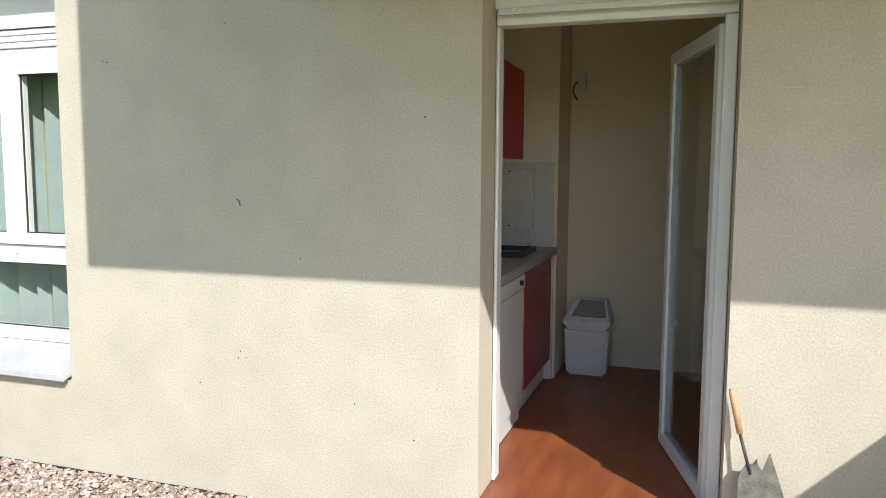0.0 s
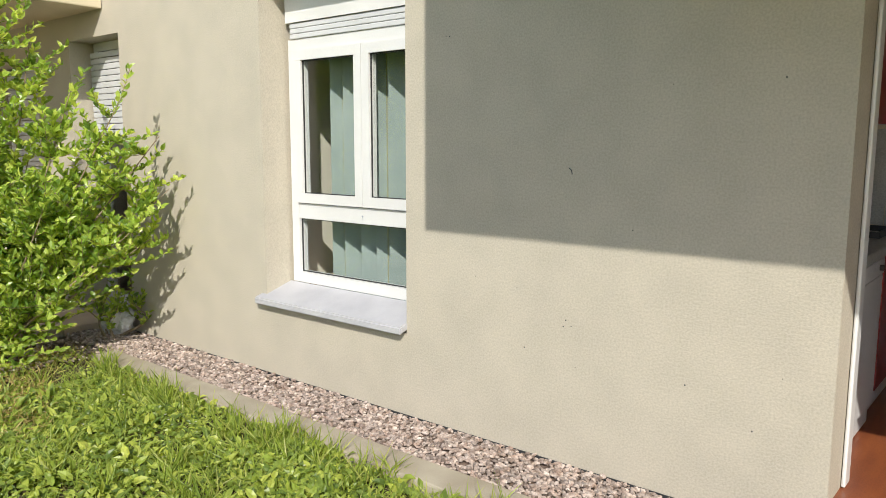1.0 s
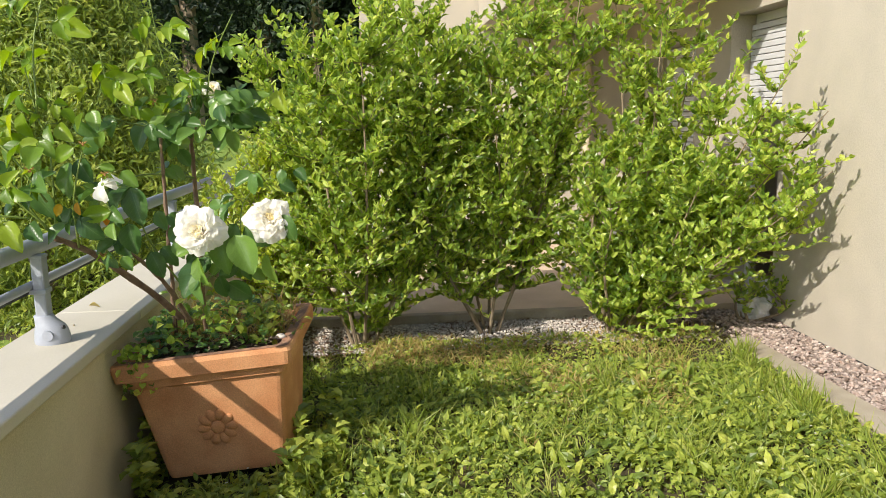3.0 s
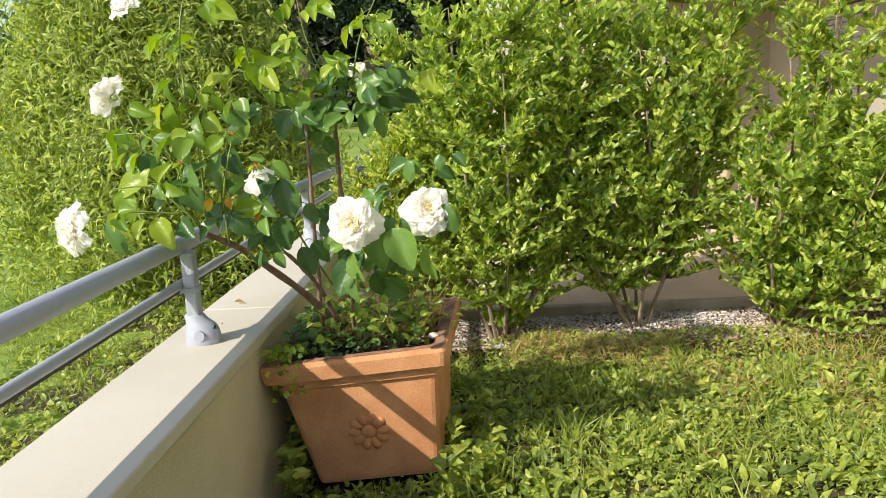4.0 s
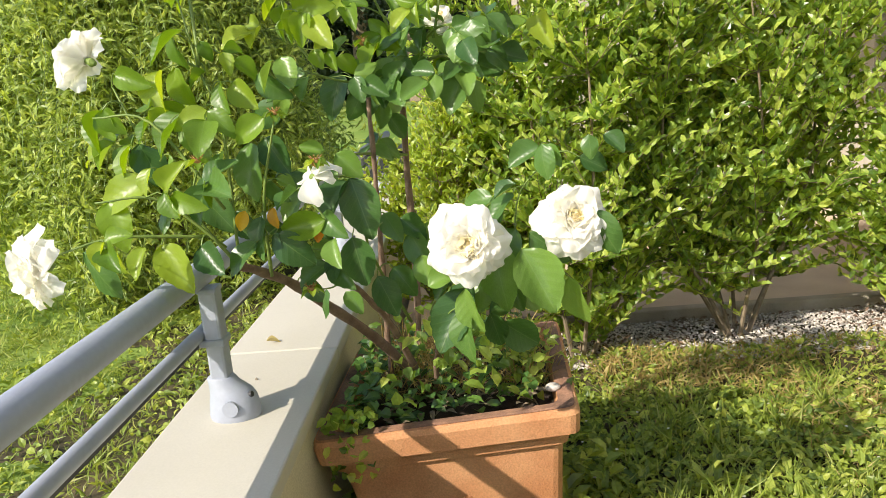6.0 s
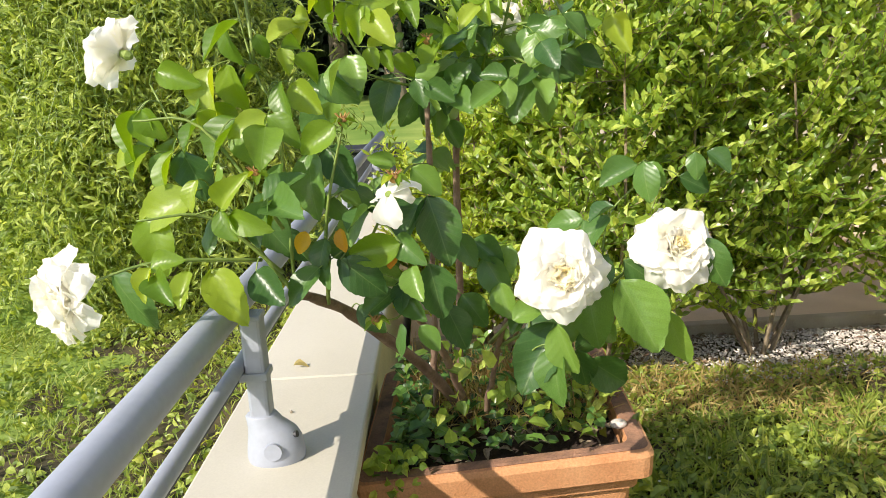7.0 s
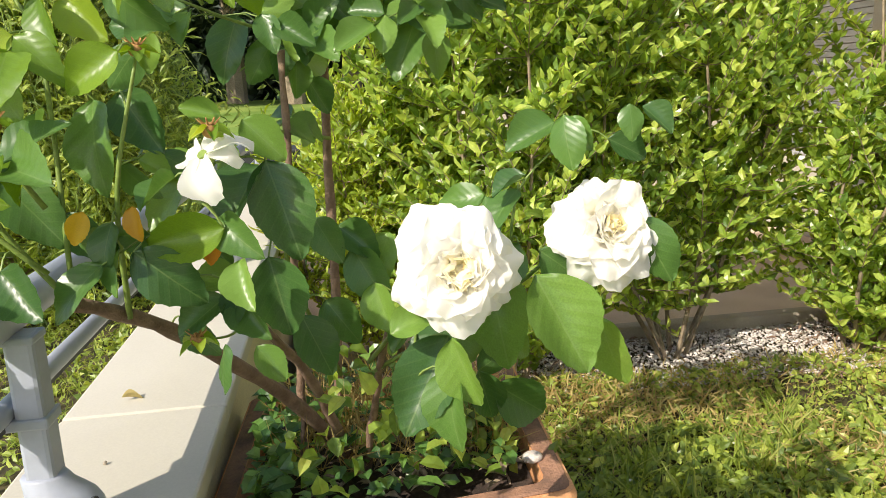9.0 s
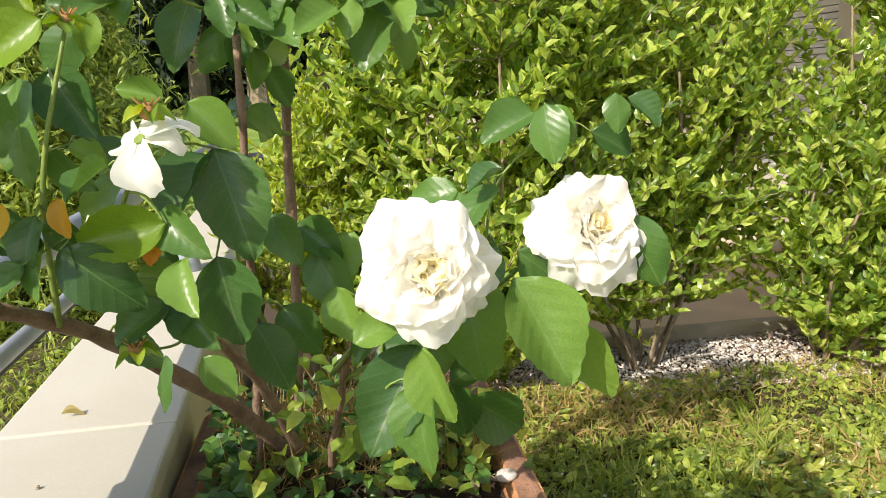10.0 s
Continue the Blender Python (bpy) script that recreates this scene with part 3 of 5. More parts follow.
for q in r["geom"]:
    if isinstance(q, bmesh.types.BMVert):
        q.co += Vector((0, -0.012, 0.008))
part("flap", bm, M_BINLID, lid, "dark grey flap")
ph = thing("wall_phone", "small cream wall box with a cord", "wall box")
part("box", boxes((-2.86, -2.80, 4.915, 4.948, 2.10, 2.22), bevel=0.008), M_TILE, ph)
part("cord", tube(bmesh.new(), arc((-2.865, 4.93, 2.17), (-2.86, 4.93, 2.04), (-0.03, 0, 0)), 0.005, 6), M_DARK, ph)

# ---- bedroom things ----


def curtain(x0, x1, z0, z1, y):
    c = thing("curtain", "pale teal pleated curtain with ochre stripes behind the glass", "curtain")
    bm = bmesh.new()
    n = 96
    rows = []

    def fold_y(i):
        f = (i % 12) / 12
        return y + 0.13 * (f / 0.7 if f < 0.7 else (1 - f) / 0.3) + 0.012 * math.sin(i * 0.37)

    for i in range(n + 1):
        x = x0 + (x1 - x0) * i / n
        rows.append([bm.verts.new((x, fold_y(i), z)) for z in (z0, z1)])
    for a, b in zip(rows, rows[1:]):
        bm.faces.new((a[0], b[0], b[1], a[1]))
    part("cloth", bm, M_CURTAIN, c)
    for i in range(4, n, 36):
        x = x0 + (x1 - x0) * i / n
        yy = fold_y(i) - 0.004
        part("stripe", boxes((x - 0.006, x + 0.006, yy - 0.001, yy, z0, z1)), M_STRIPE, c)
    return c


curtain(-6.02, -4.95, 0.2, 2.35, 2.86)
tl = thing("table_lamp", "small table lamp with a white shade and wooden legs", "lamp")
part("shade", tube(bmesh.new(), [(-6.08, 3.25, 0.86), (-6.08, 3.25, 1.06)], [0.10, 0.075], 20), M_SHADE, tl, smooth=True)
for k in range(3):
    a = k * 2.094
    part("leg", tube(bmesh.new(), [(-6.08 + 0.075 * math.cos(a), 3.25 + 0.075 * math.sin(a), 0.572), (-6.08, 3.25, 0.87)], 0.010, 8), M_WOOD, tl)
tb = thing("side_table", "pale wooden side table below the window", "table")
part("tabletop", boxes((-6.4, -5.7, 2.95, 3.5, 0.54, 0.57), bevel=0.006), M_WOOD, tb)
for x in (-6.37, -5.73):
    for y in (2.98, 3.47):
        part("leg", boxes((x - 0.02, x + 0.02, y - 0.02, y + 0.02, 0.12, 0.54)), M_WOOD, tb)

# ---- parapet and railing ----
PY0, PY1 = -2.02, -1.64
par = mesh_ob("parapet_wall", boxes((-11.5, 1.6, PY0 + 0.03, PY1 - 0.035, -0.45, CAP_Z - 0.05)), M_PARAPET)
tagged(par, "low cream rendered garden parapet wall with green stains", "wall", kind="structure")
cop = thing("coping", "cream smooth coping slabs on the parapet", "coping", kind="structure")
joints = [-11.5, -10.25, -8.27, -6.285, -4.30, -2.30, -0.3, 1.6]
for a, b in zip(joints, joints[1:]):
    part("coping_slab", boxes((a + 0.002, b - 0.002, PY0, PY1, CAP_Z - 0.048, CAP_Z), bevel=0.007), M_CAP, cop)
part("joint_filler", boxes((-11.49, 1.59, PY0 + 0.01, PY1 - 0.01, CAP_Z - 0.049, CAP_Z - 0.006)), M_KERB, cop)
RY, RAIL_Y = -1.865, -1.897
rail = thing("railing", "grey metal railing with round bars on the parapet", "railing")
part("top_rail", tube(bmesh.new(), [(-11.4, RAIL_Y, 1.07), (1.5, RAIL_Y, 1.07)], 0.034, 24), M_STEEL, rail, smooth=True)
part("middle_rail", tube(bmesh.new(), [(-11.4, RAIL_Y - 0.01, 0.915), (1.5, RAIL_Y - 0.01, 0.915)], 0.018, 16), M_STEEL, rail, smooth=True)
part("channel", boxes((-11.4, 1.5, RAIL_Y - 0.014, RAIL_Y - 0.004, 0.888, 0.8985)), M_DARK, rail)


def post(x):
    p = part("post", boxes((x - 0.029, x + 0.029, RY - 0.024, RY + 0.024, CAP_Z + 0.06, 1.045), bevel=0.008), M_STEEL, rail)
    part("cap", boxes((x - 0.031, x + 0.031, RY - 0.026, RY + 0.026, 1.03, 1.044), bevel=0.004), M_STEEL, p)
    part("collar", boxes((x - 0.034, x + 0.034, RY - 0.062, RY + 0.029, 0.885, 0.905), bevel=0.004), M_STEEL, p)
    bm = bmesh.new()
    prof = [(0.0, 0.026, 0.068), (0.010, 0.026, 0.070), (0.030, 0.026, 0.0685), (0.055, 0.025, 0.064), (0.072, 0.022, 0.058), (0.086, 0.014, 0.050), (0.098, 0.006, 0.043), (0.112, 0.0, 0.039), (0.116, 0.0, 0.036), (0.116, 0.0, 0.010)]
    for (z0, d0, r0), (z1, d1, r1) in zip(prof, prof[1:]):
        rings = [[bm.verts.new((x + 0.006 + 0.80 * r * math.cos(k * math.pi / 14), RY + d + r * math.sin(k * math.pi / 14), CAP_Z + z)) for k in range(28)] for z, d, r in ((z0, d0, r0), (z1, d1, r1))]
        for k in range(28):
            bm.faces.new((rings[0][k], rings[0][(k + 1) % 28], rings[1][(k + 1) % 28], rings[1][k]))
    bmesh.ops.remove_doubles(bm, verts=bm.verts, dist=1e-5)
    disc = tube(bmesh.new(), [(x + 0.052, RY + 0.030, CAP_Z + 0.040), (x + 0.0645, RY + 0.030, CAP_Z + 0.040)], 0.021, 20)
    part("cover_disc", disc, M_STEEL, p)
    part("shoe", bm, M_STEEL, p, smooth=True)
    part("screw_hole", tube(bmesh.new(), [(x + 0.020, RY + 0.060, CAP_Z + 0.060), (x + 0.026, RY + 0.083, CAP_Z + 0.0665)], 0.008, 12), M_DARK, p)


for x in (-9.95, -7.87, -5.79, -3.71, -1.63, 0.45):
    post(x)
# ---- planter ----
pot = thing("planter", "square terracotta planter with a thick rim and a rosette", "planter")


def ring_stack(levels, sub=1, cr=0.03):
    """Square rings with rounded corners: (z, half width)."""
    bm = bmesh.new()
    rings = []
    for z, h in levels:
        ring = []
        for sx, sy, a0 in ((1, 1, 0), (-1, 1, 90), (-1, -1, 180), (1, -1, 270)):
            for k in range(4):
                a = radians(a0 + 30 * k)
                ring.append(bm.verts.new((sx * (h - cr) + cr * math.cos(a), sy * (h - cr) + cr * math.sin(a), z)))
        rings.append(ring)
    n = len(rings[0])
    for a, b in zip(rings, rings[1:]):
        for k in range(n):
            bm.faces.new((a[k], a[(k + 1) % n], b[(k + 1) % n], b[k]))
    return bm, rings


bm, rings = ring_stack([(0, 0.27), (0.02, 0.275), (0.46, 0.335), (0.47, 0.352), (0.49, 0.356), (0.505, 0.362), (0.515, 0.388), (0.575, 0.396), (0.592, 0.391), (0.595, 0.378), (0.59, 0.338), (0.575, 0.331), (0.50, 0.328)])
bm.faces.new(rings[0][::-1])
part("body", bm, M_TERRA, pot, smooth=False)
bm, rings = ring_stack([(0.5965, 0.384), (0.598, 0.374), (0.5945, 0.339)], cr=0.028)
part("rim_top", bm, M_TERRA_OLD, pot, "weathered dark rim top")
bm, rings = ring_stack([(0.535, 0.327), (0.52, 0.2)], cr=0.02)
bm.faces.new(rings[-1])
for v in bm.verts:
    v.co.z += 0.02 * noise.noise(v.co * 9)
part("soil", bm, M_SOIL, pot, "dark soil with bark bits")
bm = bmesh.new()
bmesh.ops.create_uvsphere(bm, u_segments=12, v_segments=8, radius=1.0, matrix=Matrix.Diagonal((0.018, 0.034, 0.034, 1)))
ros = part("rosette", bm, M_TERRA, pot, "moulded flower rosette", smooth=True)
ros.matrix_local = pose(0.302, 0.0, 0.235, 0, 8, 0)
bm = bmesh.new()
bmesh.ops.create_uvsphere(bm, u_segments=8, v_segments=6, radius=1.0, matrix=Matrix.Translation((0, 0.062, 0)) @ Matrix.Diagonal((0.014, 0.034, 0.0225, 1)))
lobe = part("lobe", bm, M_TERRA, ros, smooth=True)
for k in range(1, 10):
    ob = new("lobe", lobe.data)
    ob.parent = ros
    ob.matrix_local = Matrix.Rotation(k * math.pi / 5, 4, 'X')
pot.matrix_world = Matrix.Translation((-6.28, -1.213, -0.035)) @ Matrix.Rotation(radians(5.5), 4, 'X') @ Matrix.Rotation(radians(-3), 4, 'Z')
rng = np.random.default_rng(11)
n = 260
c = np.stack([rng.uniform(-6.55, -5.98, n), rng.uniform(-1.5, -0.97, n), np.zeros(n)], 1)
c[:, 2] = 0.535 + (c[:, 1] + 1.235) * 0.09 + rng.uniform(-0.005, 0.03, n)
mulch = thing("bark_mulch", "dry bark chips on the soil of the planter", "mulch", kind="stuff")
leaf_cloud("chips", c, rnd_dirs(rng, n) * [1, 1, 0.25], np.tile([0, 0, 1.0], (n, 1)) + 0.2 * rnd_dirs(rng, n), rng.uniform(0.02, 0.06, n), rng.uniform(0.008, 0.02, n), M_BARK, mulch)

# ---- roses ----


def leaf_mesh(name, bend, cup, material, wide=0.335):
    """One rose leaflet, 1 long, toothed edge, raised midrib."""
    bm = bmesh.new()
    nu, nv = 16, 3
    rows = []
    for i in range(nu + 1):
        u = i / nu
        w = wide * math.sin(math.pi * u ** 0.80) ** 0.78
        row = []
        for j in range(-nv, nv + 1):
            s = j / nv
            tooth = (0.012 if abs(j) == nv and i % 2 else 0.0)
            y = s * (w + tooth)
            z = cup * abs(s) ** 1.5 * w - bend * u * u + 0.032 * math.sin(9 * u + 4 * s) * abs(s)
            row.append(bm.verts.new((u + (0.015 if abs(j) == nv and i % 2 else 0), y, z)))
        rows.append(row)
    for a, b in zip(rows, rows[1:]):
        for k in range(2 * nv):
            bm.faces.new((a[k], a[k + 1], b[k + 1], b[k]))
    bmesh.ops.remove_doubles(bm, verts=bm.verts, dist=1e-4)
    me = bpy.data.meshes.new(name)
    bm.to_mesh(me)
    bm.free()
    for f in me.polygons:
        f.use_smooth = True
    me.materials.append(material)
    return me


LEAVES = {"mature": [leaf_mesh("leaf", b, c, L_ROSE) for b, c in ((0.15, 0.45), (0.3, 0.3), (0.05, 0.7), (0.22, -0.2), (0.4, 0.55), (0.12, 0.9))],
          "young": [leaf_mesh("leaf", b, c, L_ROSEY) for b, c in ((0.25, 0.6), (0.45, 0.35), (0.12, 0.8), (0.3, 1.0))],
          "turning": [leaf_mesh("leaf", 0.2, 0.5, L_YELLOW)]}


def along(way, up):
    x = Vector(way).normalized()
    y = Vector(up).cross(x).normalized()
    z = x.cross(y)
    return Matrix((x, y, z)).transposed().to_4x4()


def add_leaf(parent, p, way, up, size, kind, rnd):
    ob = new("leaf", rnd.choice(LEAVES[kind]))
    ob.parent = parent
    ob.matrix_local = Matrix.Translation(p) @ along(way, up) @ Matrix.Diagonal((size, size * rnd.uniform(0.86, 1.1), size, 1))
    return ob


rose = thing("rose_bush", "white rose bush with glossy leaves in a terracotta planter", "rose bush")
WOODY = [
    [(-6.30, -1.33, 0.45), (-6.1, -1.46, 0.74), (-5.9, -1.60, 0.95), (-5.75, -1.66, 1.06), (-5.62, -1.72, 1.13)],
    [(-6.40, -1.38, 0.45), (-6.38, -1.36, 0.99), (-6.30, -1.35, 1.43), (-6.25, -1.31, 1.57)],
    [(-6.20, -1.46, 0.50), (-6.12, -1.44, 1.06), (-6.08, -1.43, 1.49)],
    [(-6.25, -1.34, 0.48), (-6.0, -1.43, 0.85), (-5.8, -1.51, 1.04)],
    [(-6.20, -1.32, 0.50), (-6.0, -1.28, 0.84), (-5.8, -1.26, 1.01)],
]
YOUNG = [
    [(-5.65, -1.73, 1.12), (-5.70, -1.74, 1.47), (-5.72, -1.78, 1.58), (-5.75, -1.82, 1.77)],
    [(-5.65, -1.78, 1.23), (-5.70, -1.91, 1.37), (-5.75, -2.01, 1.57)],
    [(-5.60, -1.78, 1.21), (-5.50, -1.95, 1.24), (-5.45, -2.06, 1.22)],
    [(-5.60, -1.74, 1.18), (-5.55, -1.86, 1.31), (-5.50, -1.98, 1.32)],
    [(-5.60, -1.73, 1.27), (-5.60, -1.87, 1.48), (-5.60, -2.00, 1.50)],
    [(-6.25, -1.31, 1.57), (-6.20, -1.36, 1.71), (-6.20, -1.56, 1.81)],
    [(-6.10, -1.57, 1.58), (-6.10, -1.63, 1.69), (-6.10, -1.66, 1.86)],
    [(-6.20, -1.36, 1.68), (-6.17, -1.42, 1.85), (-6.12, -1.44, 2.08)],
    [(-6.10, -1.23, 1.64), (-6.06, -1.18, 1.82), (-6.02, -1.08, 2.00)],
    [(-5.72, -1.78, 1.60), (-5.80, -1.80, 1.86), (-5.84, -1.76, 2.06)],
]
MATURE = [
    [(-5.65, -1.73, 1.12), (-5.60, -1.80, 1.27), (-5.58, -1.77, 1.38)],
    [(-5.70, -1.67, 1.08), (-5.65, -1.65, 1.28), (-5.65, -1.60, 1.47)],
    [(-5.75, -1.58, 1.03), (-5.65, -1.57, 1.20), (-5.57, -1.52, 1.31)],
    [(-6.25, -1.31, 1.57), (-6.10, -1.20, 1.59), (-6.00, -1.14, 1.53)],
    [(-6.25, -1.31, 1.57), (-6.10, -1.23, 1.66), (-6.00, -1.13, 1.67)],
    [(-6.20, -1.37, 1.52), (-6.10, -1.49, 1.54), (-6.00, -1.60, 1.58)],
    [(-6.30, -1.35, 1.30), (-6.00, -1.47, 1.34), (-5.80, -1.50, 1.33)],
    [(-6.00, -1.36, 0.84), (-5.75, -1.42, 1.10), (-5.70, -1.43, 1.22)],
    [(-6.00, -1.30, 0.86), (-5.70, -1.24, 1.05), (-5.59, -1.20, 1.14)],
    [(-6.00, -1.29, 0.84), (-5.75, -1.06, 1.06), (-5.70, -0.97, 1.16)],
]
SHORT = [
    [(-5.75, -1.06, 1.08), (-5.75, -1.04, 1.23), (-5.75, -0.95, 1.32)],
    [(-5.75, -1.22, 1.03), (-5.65, -1.24, 0.99), (-5.62, -1.24, 0.95)],
    [(-5.72, -1.10, 1.06), (-5.68, -1.03, 1.05), (-5.66, -0.97, 1.03)],
    [(-5.80, -1.51, 1.04), (-5.70, -1.52, 1.04), (-5.65, -1.56, 1.05)],
]


def bezier(pts, n):
    """A smooth line through a few points."""
    pts = [Vector(p) for p in pts]
    pts = [2 * pts[0] - pts[1]] + pts + [2 * pts[-1] - pts[-2]]
    out = []
    segs = len(pts) - 3
    for i in range(n + 1):
        t = segs * i / n
        k = min(int(t), segs - 1)
        u = t - k
        a, b, c, d = pts[k:k + 4]
        out.append(0.5 * (2 * b + (c - a) * u + (2 * a - 5 * b + 4 * c - d) * u * u + (3 * b - a - 3 * c + d) * u ** 3))
    return out


CANES = []
rnd = random.Random(5)
for i, line in enumerate(WOODY):
    n = 14
    r0, r1 = ((0.017, 0.011), (0.013, 0.009), (0.010, 0.007), (0.013, 0.007), (0.010, 0.006))[i]
    CANES.extend(bezier(line, n)[4:])
    pts = [p + 0.006 * Vector((noise.noise(p * 14), noise.noise(p * 14 + Vector((5, 0, 0))), 0)) for p in bezier(line, n)]
    part("cane", tube(bmesh.new(), pts, [r0 + (r1 - r0) * k / n + 0.0015 * math.sin(k * 2.3) for k in range(n + 1)], 9), M_ROSEBARK, rose, "brown woody cane", smooth=True)


# flowers stand clear of the leaves on their sunny side
CLEAR = [((-5.75, -2.08, 1.645), 0.13), ((-5.555, -1.525, 1.35), 0.12), ((-5.45, -2.115, 1.19), 0.11), ((-5.48, -1.56, 1.37), 0.10), ((-5.66, -2.0, 1.62), 0.09), ((-5.48, -1.175, 1.15), 0.12), ((-5.56, -0.905, 1.175), 0.12)]


def compound_leaf(p, out, kind, size):
    """Three to five leaflets on one stalk."""
    out = Vector(out).normalized()
    if any((Vector(p) + out * size * 1.5 - Vector(c)).length < r for c, r in CLEAR):
        return
    bm = bmesh.new()
    ln = size * 1.25
    tipv = Vector(p) + out * ln + Vector((0, 0, -0.15 * ln))
    tube(bm, [p, Vector(p) + out * ln * 0.5 + Vector((0, 0, 0.03 * ln)), tipv], 0.0014, 5)
    part("leaf_stalk", bm, M_GREENSTEM, rose)
    face = Vector((0.85, -0.20, 0.60)) + 0.5 * Vector((rnd.uniform(-1, 1), rnd.uniform(-1, 1), rnd.uniform(-1, 1)))
    side = out.cross(face).normalized()
    add_leaf(rose, tipv, out + Vector((0, 0, -0.5)), face, size * rnd.uniform(0.95, 1.15), kind, rnd)
    for f, s in ((0.78, 0.9), (0.38, 0.75))[:rnd.choice((1, 2, 2))]:
        q = Vector(p) + out * ln * f
        for sg in (-1, 1):
            add_leaf(rose, q, out * 0.55 + side * sg * 0.8 + Vector((0, 0, -0.35)), face + side * sg * -0.3, size * s * rnd.uniform(0.85, 1.1), kind, rnd)


for group, kind, size, r0 in ((YOUNG, "young", 0.086, 0.0042), (MATURE, "mature", 0.09, 0.005), (SHORT, "mature", 0.105, 0.003)):
    for line in group:
        pts = bezier(line, 10)
        CANES.extend(pts)
        part("cane", tube(bmesh.new(), pts, [r0 * (1 - 0.5 * k / 10) for k in range(11)], 7), M_GREENSTEM, rose, smooth=True)
        a = rnd.uniform(0, 6.28)
        long_ = (Vector(line[0]) - Vector(line[-1])).length
        gap = 0.06 if line in MATURE[3:6] or line in YOUNG[5:7] else 0.10 if line in YOUNG[7:] else 0.26
        for k in range(max(1, int(long_ / gap))):
            f = 0.22 + (0.45 if line in MATURE[8:] else 0.78) * (k + 0.5) / max(1, int(long_ / gap))
            p = pts[min(10, int(f * 10))]
            if p.z < 1.17 and p.y < -1.5:
                continue
            a += 2.4
            out = Vector((0.35 + 0.6 * math.cos(a), math.sin(a), 0.25 * math.cos(a * 1.7) + (0.35 if line is MATURE[0] else -0.05)))
            compound_leaf(p, out, kind, size * rnd.uniform(0.85, 1.15))
# single leaves by spray: where each is joined and where its tip hangs
UPPER_LEFT = [
    (-5.665, -1.962, 1.595, -5.636, -1.886, 1.565), (-5.678, -1.854, 1.595, -5.634, -1.869, 1.5),
    (-5.71, -1.835, 1.6, -5.696, -1.812, 1.509), (-5.65, -1.785, 1.678, -5.605, -1.859, 1.628),
    (-5.681, -1.825, 1.672, -5.662, -1.817, 1.601), (-5.744, -2.045, 1.517, -5.708, -2.075, 1.427),
    (-5.724, -2.032, 1.517, -5.692, -2.012, 1.452), (-5.7, -2.017, 1.519, -5.687, -1.98, 1.461),
    (-5.69, -1.891, 1.495, -5.642, -1.931, 1.449), (-5.684, -1.725, 1.557, -5.638, -1.715, 1.494),
    (-5.726, -1.772, 1.657, -5.722, -1.754, 1.613), (-5.721, -1.768, 1.586, -5.694, -1.808, 1.561),
]
MID_LEFT = [
    (-5.615, -1.802, 1.494, -5.607, -1.869, 1.411), (-5.676, -1.955, 1.433, -5.64, -1.99, 1.344),
    (-5.637, -1.916, 1.345, -5.593, -2.023, 1.31), (-5.63, -2.011, 1.305, -5.569, -1.972, 1.222),
    (-5.564, -1.875, 1.204, -5.508, -1.809, 1.116), (-5.571, -1.919, 1.202, -5.518, -1.935, 1.151),
    (-5.624, -2.009, 1.188, -5.616, -2.002, 1.131), (-5.583, -1.607, 1.47, -5.574, -1.677, 1.427),
    (-5.707, -1.702, 1.556, -5.677, -1.65, 1.495), (-5.586, -1.498, 1.229, -5.579, -1.602, 1.212),
    (-5.617, -1.895, 1.377, -5.594, -1.916, 1.323), (-5.585, -1.733, 1.341, -5.552, -1.753, 1.294),
]
DARK_LEFT = [
    (-5.698, -1.824, 1.48, -5.639, -1.778, 1.404), (-5.703, -1.948, 1.431, -5.642, -1.886, 1.354),
    (-5.675, -2.117, 1.181, -5.604, -2.042, 1.08), (-5.669, -1.809, 1.303, -5.648, -1.731, 1.215),
    (-5.712, -1.682, 1.41, -5.643, -1.689, 1.297), (-5.719, -1.648, 1.419, -5.677, -1.59, 1.336),
    (-5.729, -1.648, 1.569, -5.711, -1.586, 1.508), (-5.749, -1.591, 1.606, -5.712, -1.564, 1.54),
    (-5.681, -1.596, 1.598, -5.673, -1.624, 1.53), (-5.691, -1.9, 1.287, -5.633, -1.907, 1.231),
    (-5.573, -1.788, 1.194, -5.524, -1.732, 1.139), (-5.661, -1.862, 1.402, -5.649, -1.877, 1.339),
    (-5.641, -1.727, 1.397, -5.598, -1.735, 1.349), (-5.693, -1.654, 1.319, -5.686, -1.612, 1.26),
]
CENTRE = [
    (-5.647, -1.468, 1.374, -5.64, -1.413, 1.318), (-5.645, -1.44, 1.315, -5.606, -1.399, 1.182),
    (-5.664, -1.451, 1.305, -5.604, -1.5, 1.232), (-5.605, -1.508, 1.241, -5.549, -1.467, 1.203),
    (-5.577, -1.619, 1.207, -5.564, -1.538, 1.132), (-5.602, -1.444, 1.182, -5.585, -1.421, 1.072),
    (-5.531, -1.504, 1.08, -5.507, -1.52, 1.025), (-5.576, -1.47, 1.059, -5.565, -1.434, 1.009),
    (-5.536, -1.476, 1.193, -5.486, -1.462, 1.142), (-5.597, -1.558, 1.302, -5.548, -1.598, 1.275),
    (-5.684, -1.501, 1.38, -5.678, -1.556, 1.395), (-5.605, -1.649, 1.245, -5.574, -1.672, 1.187),
]
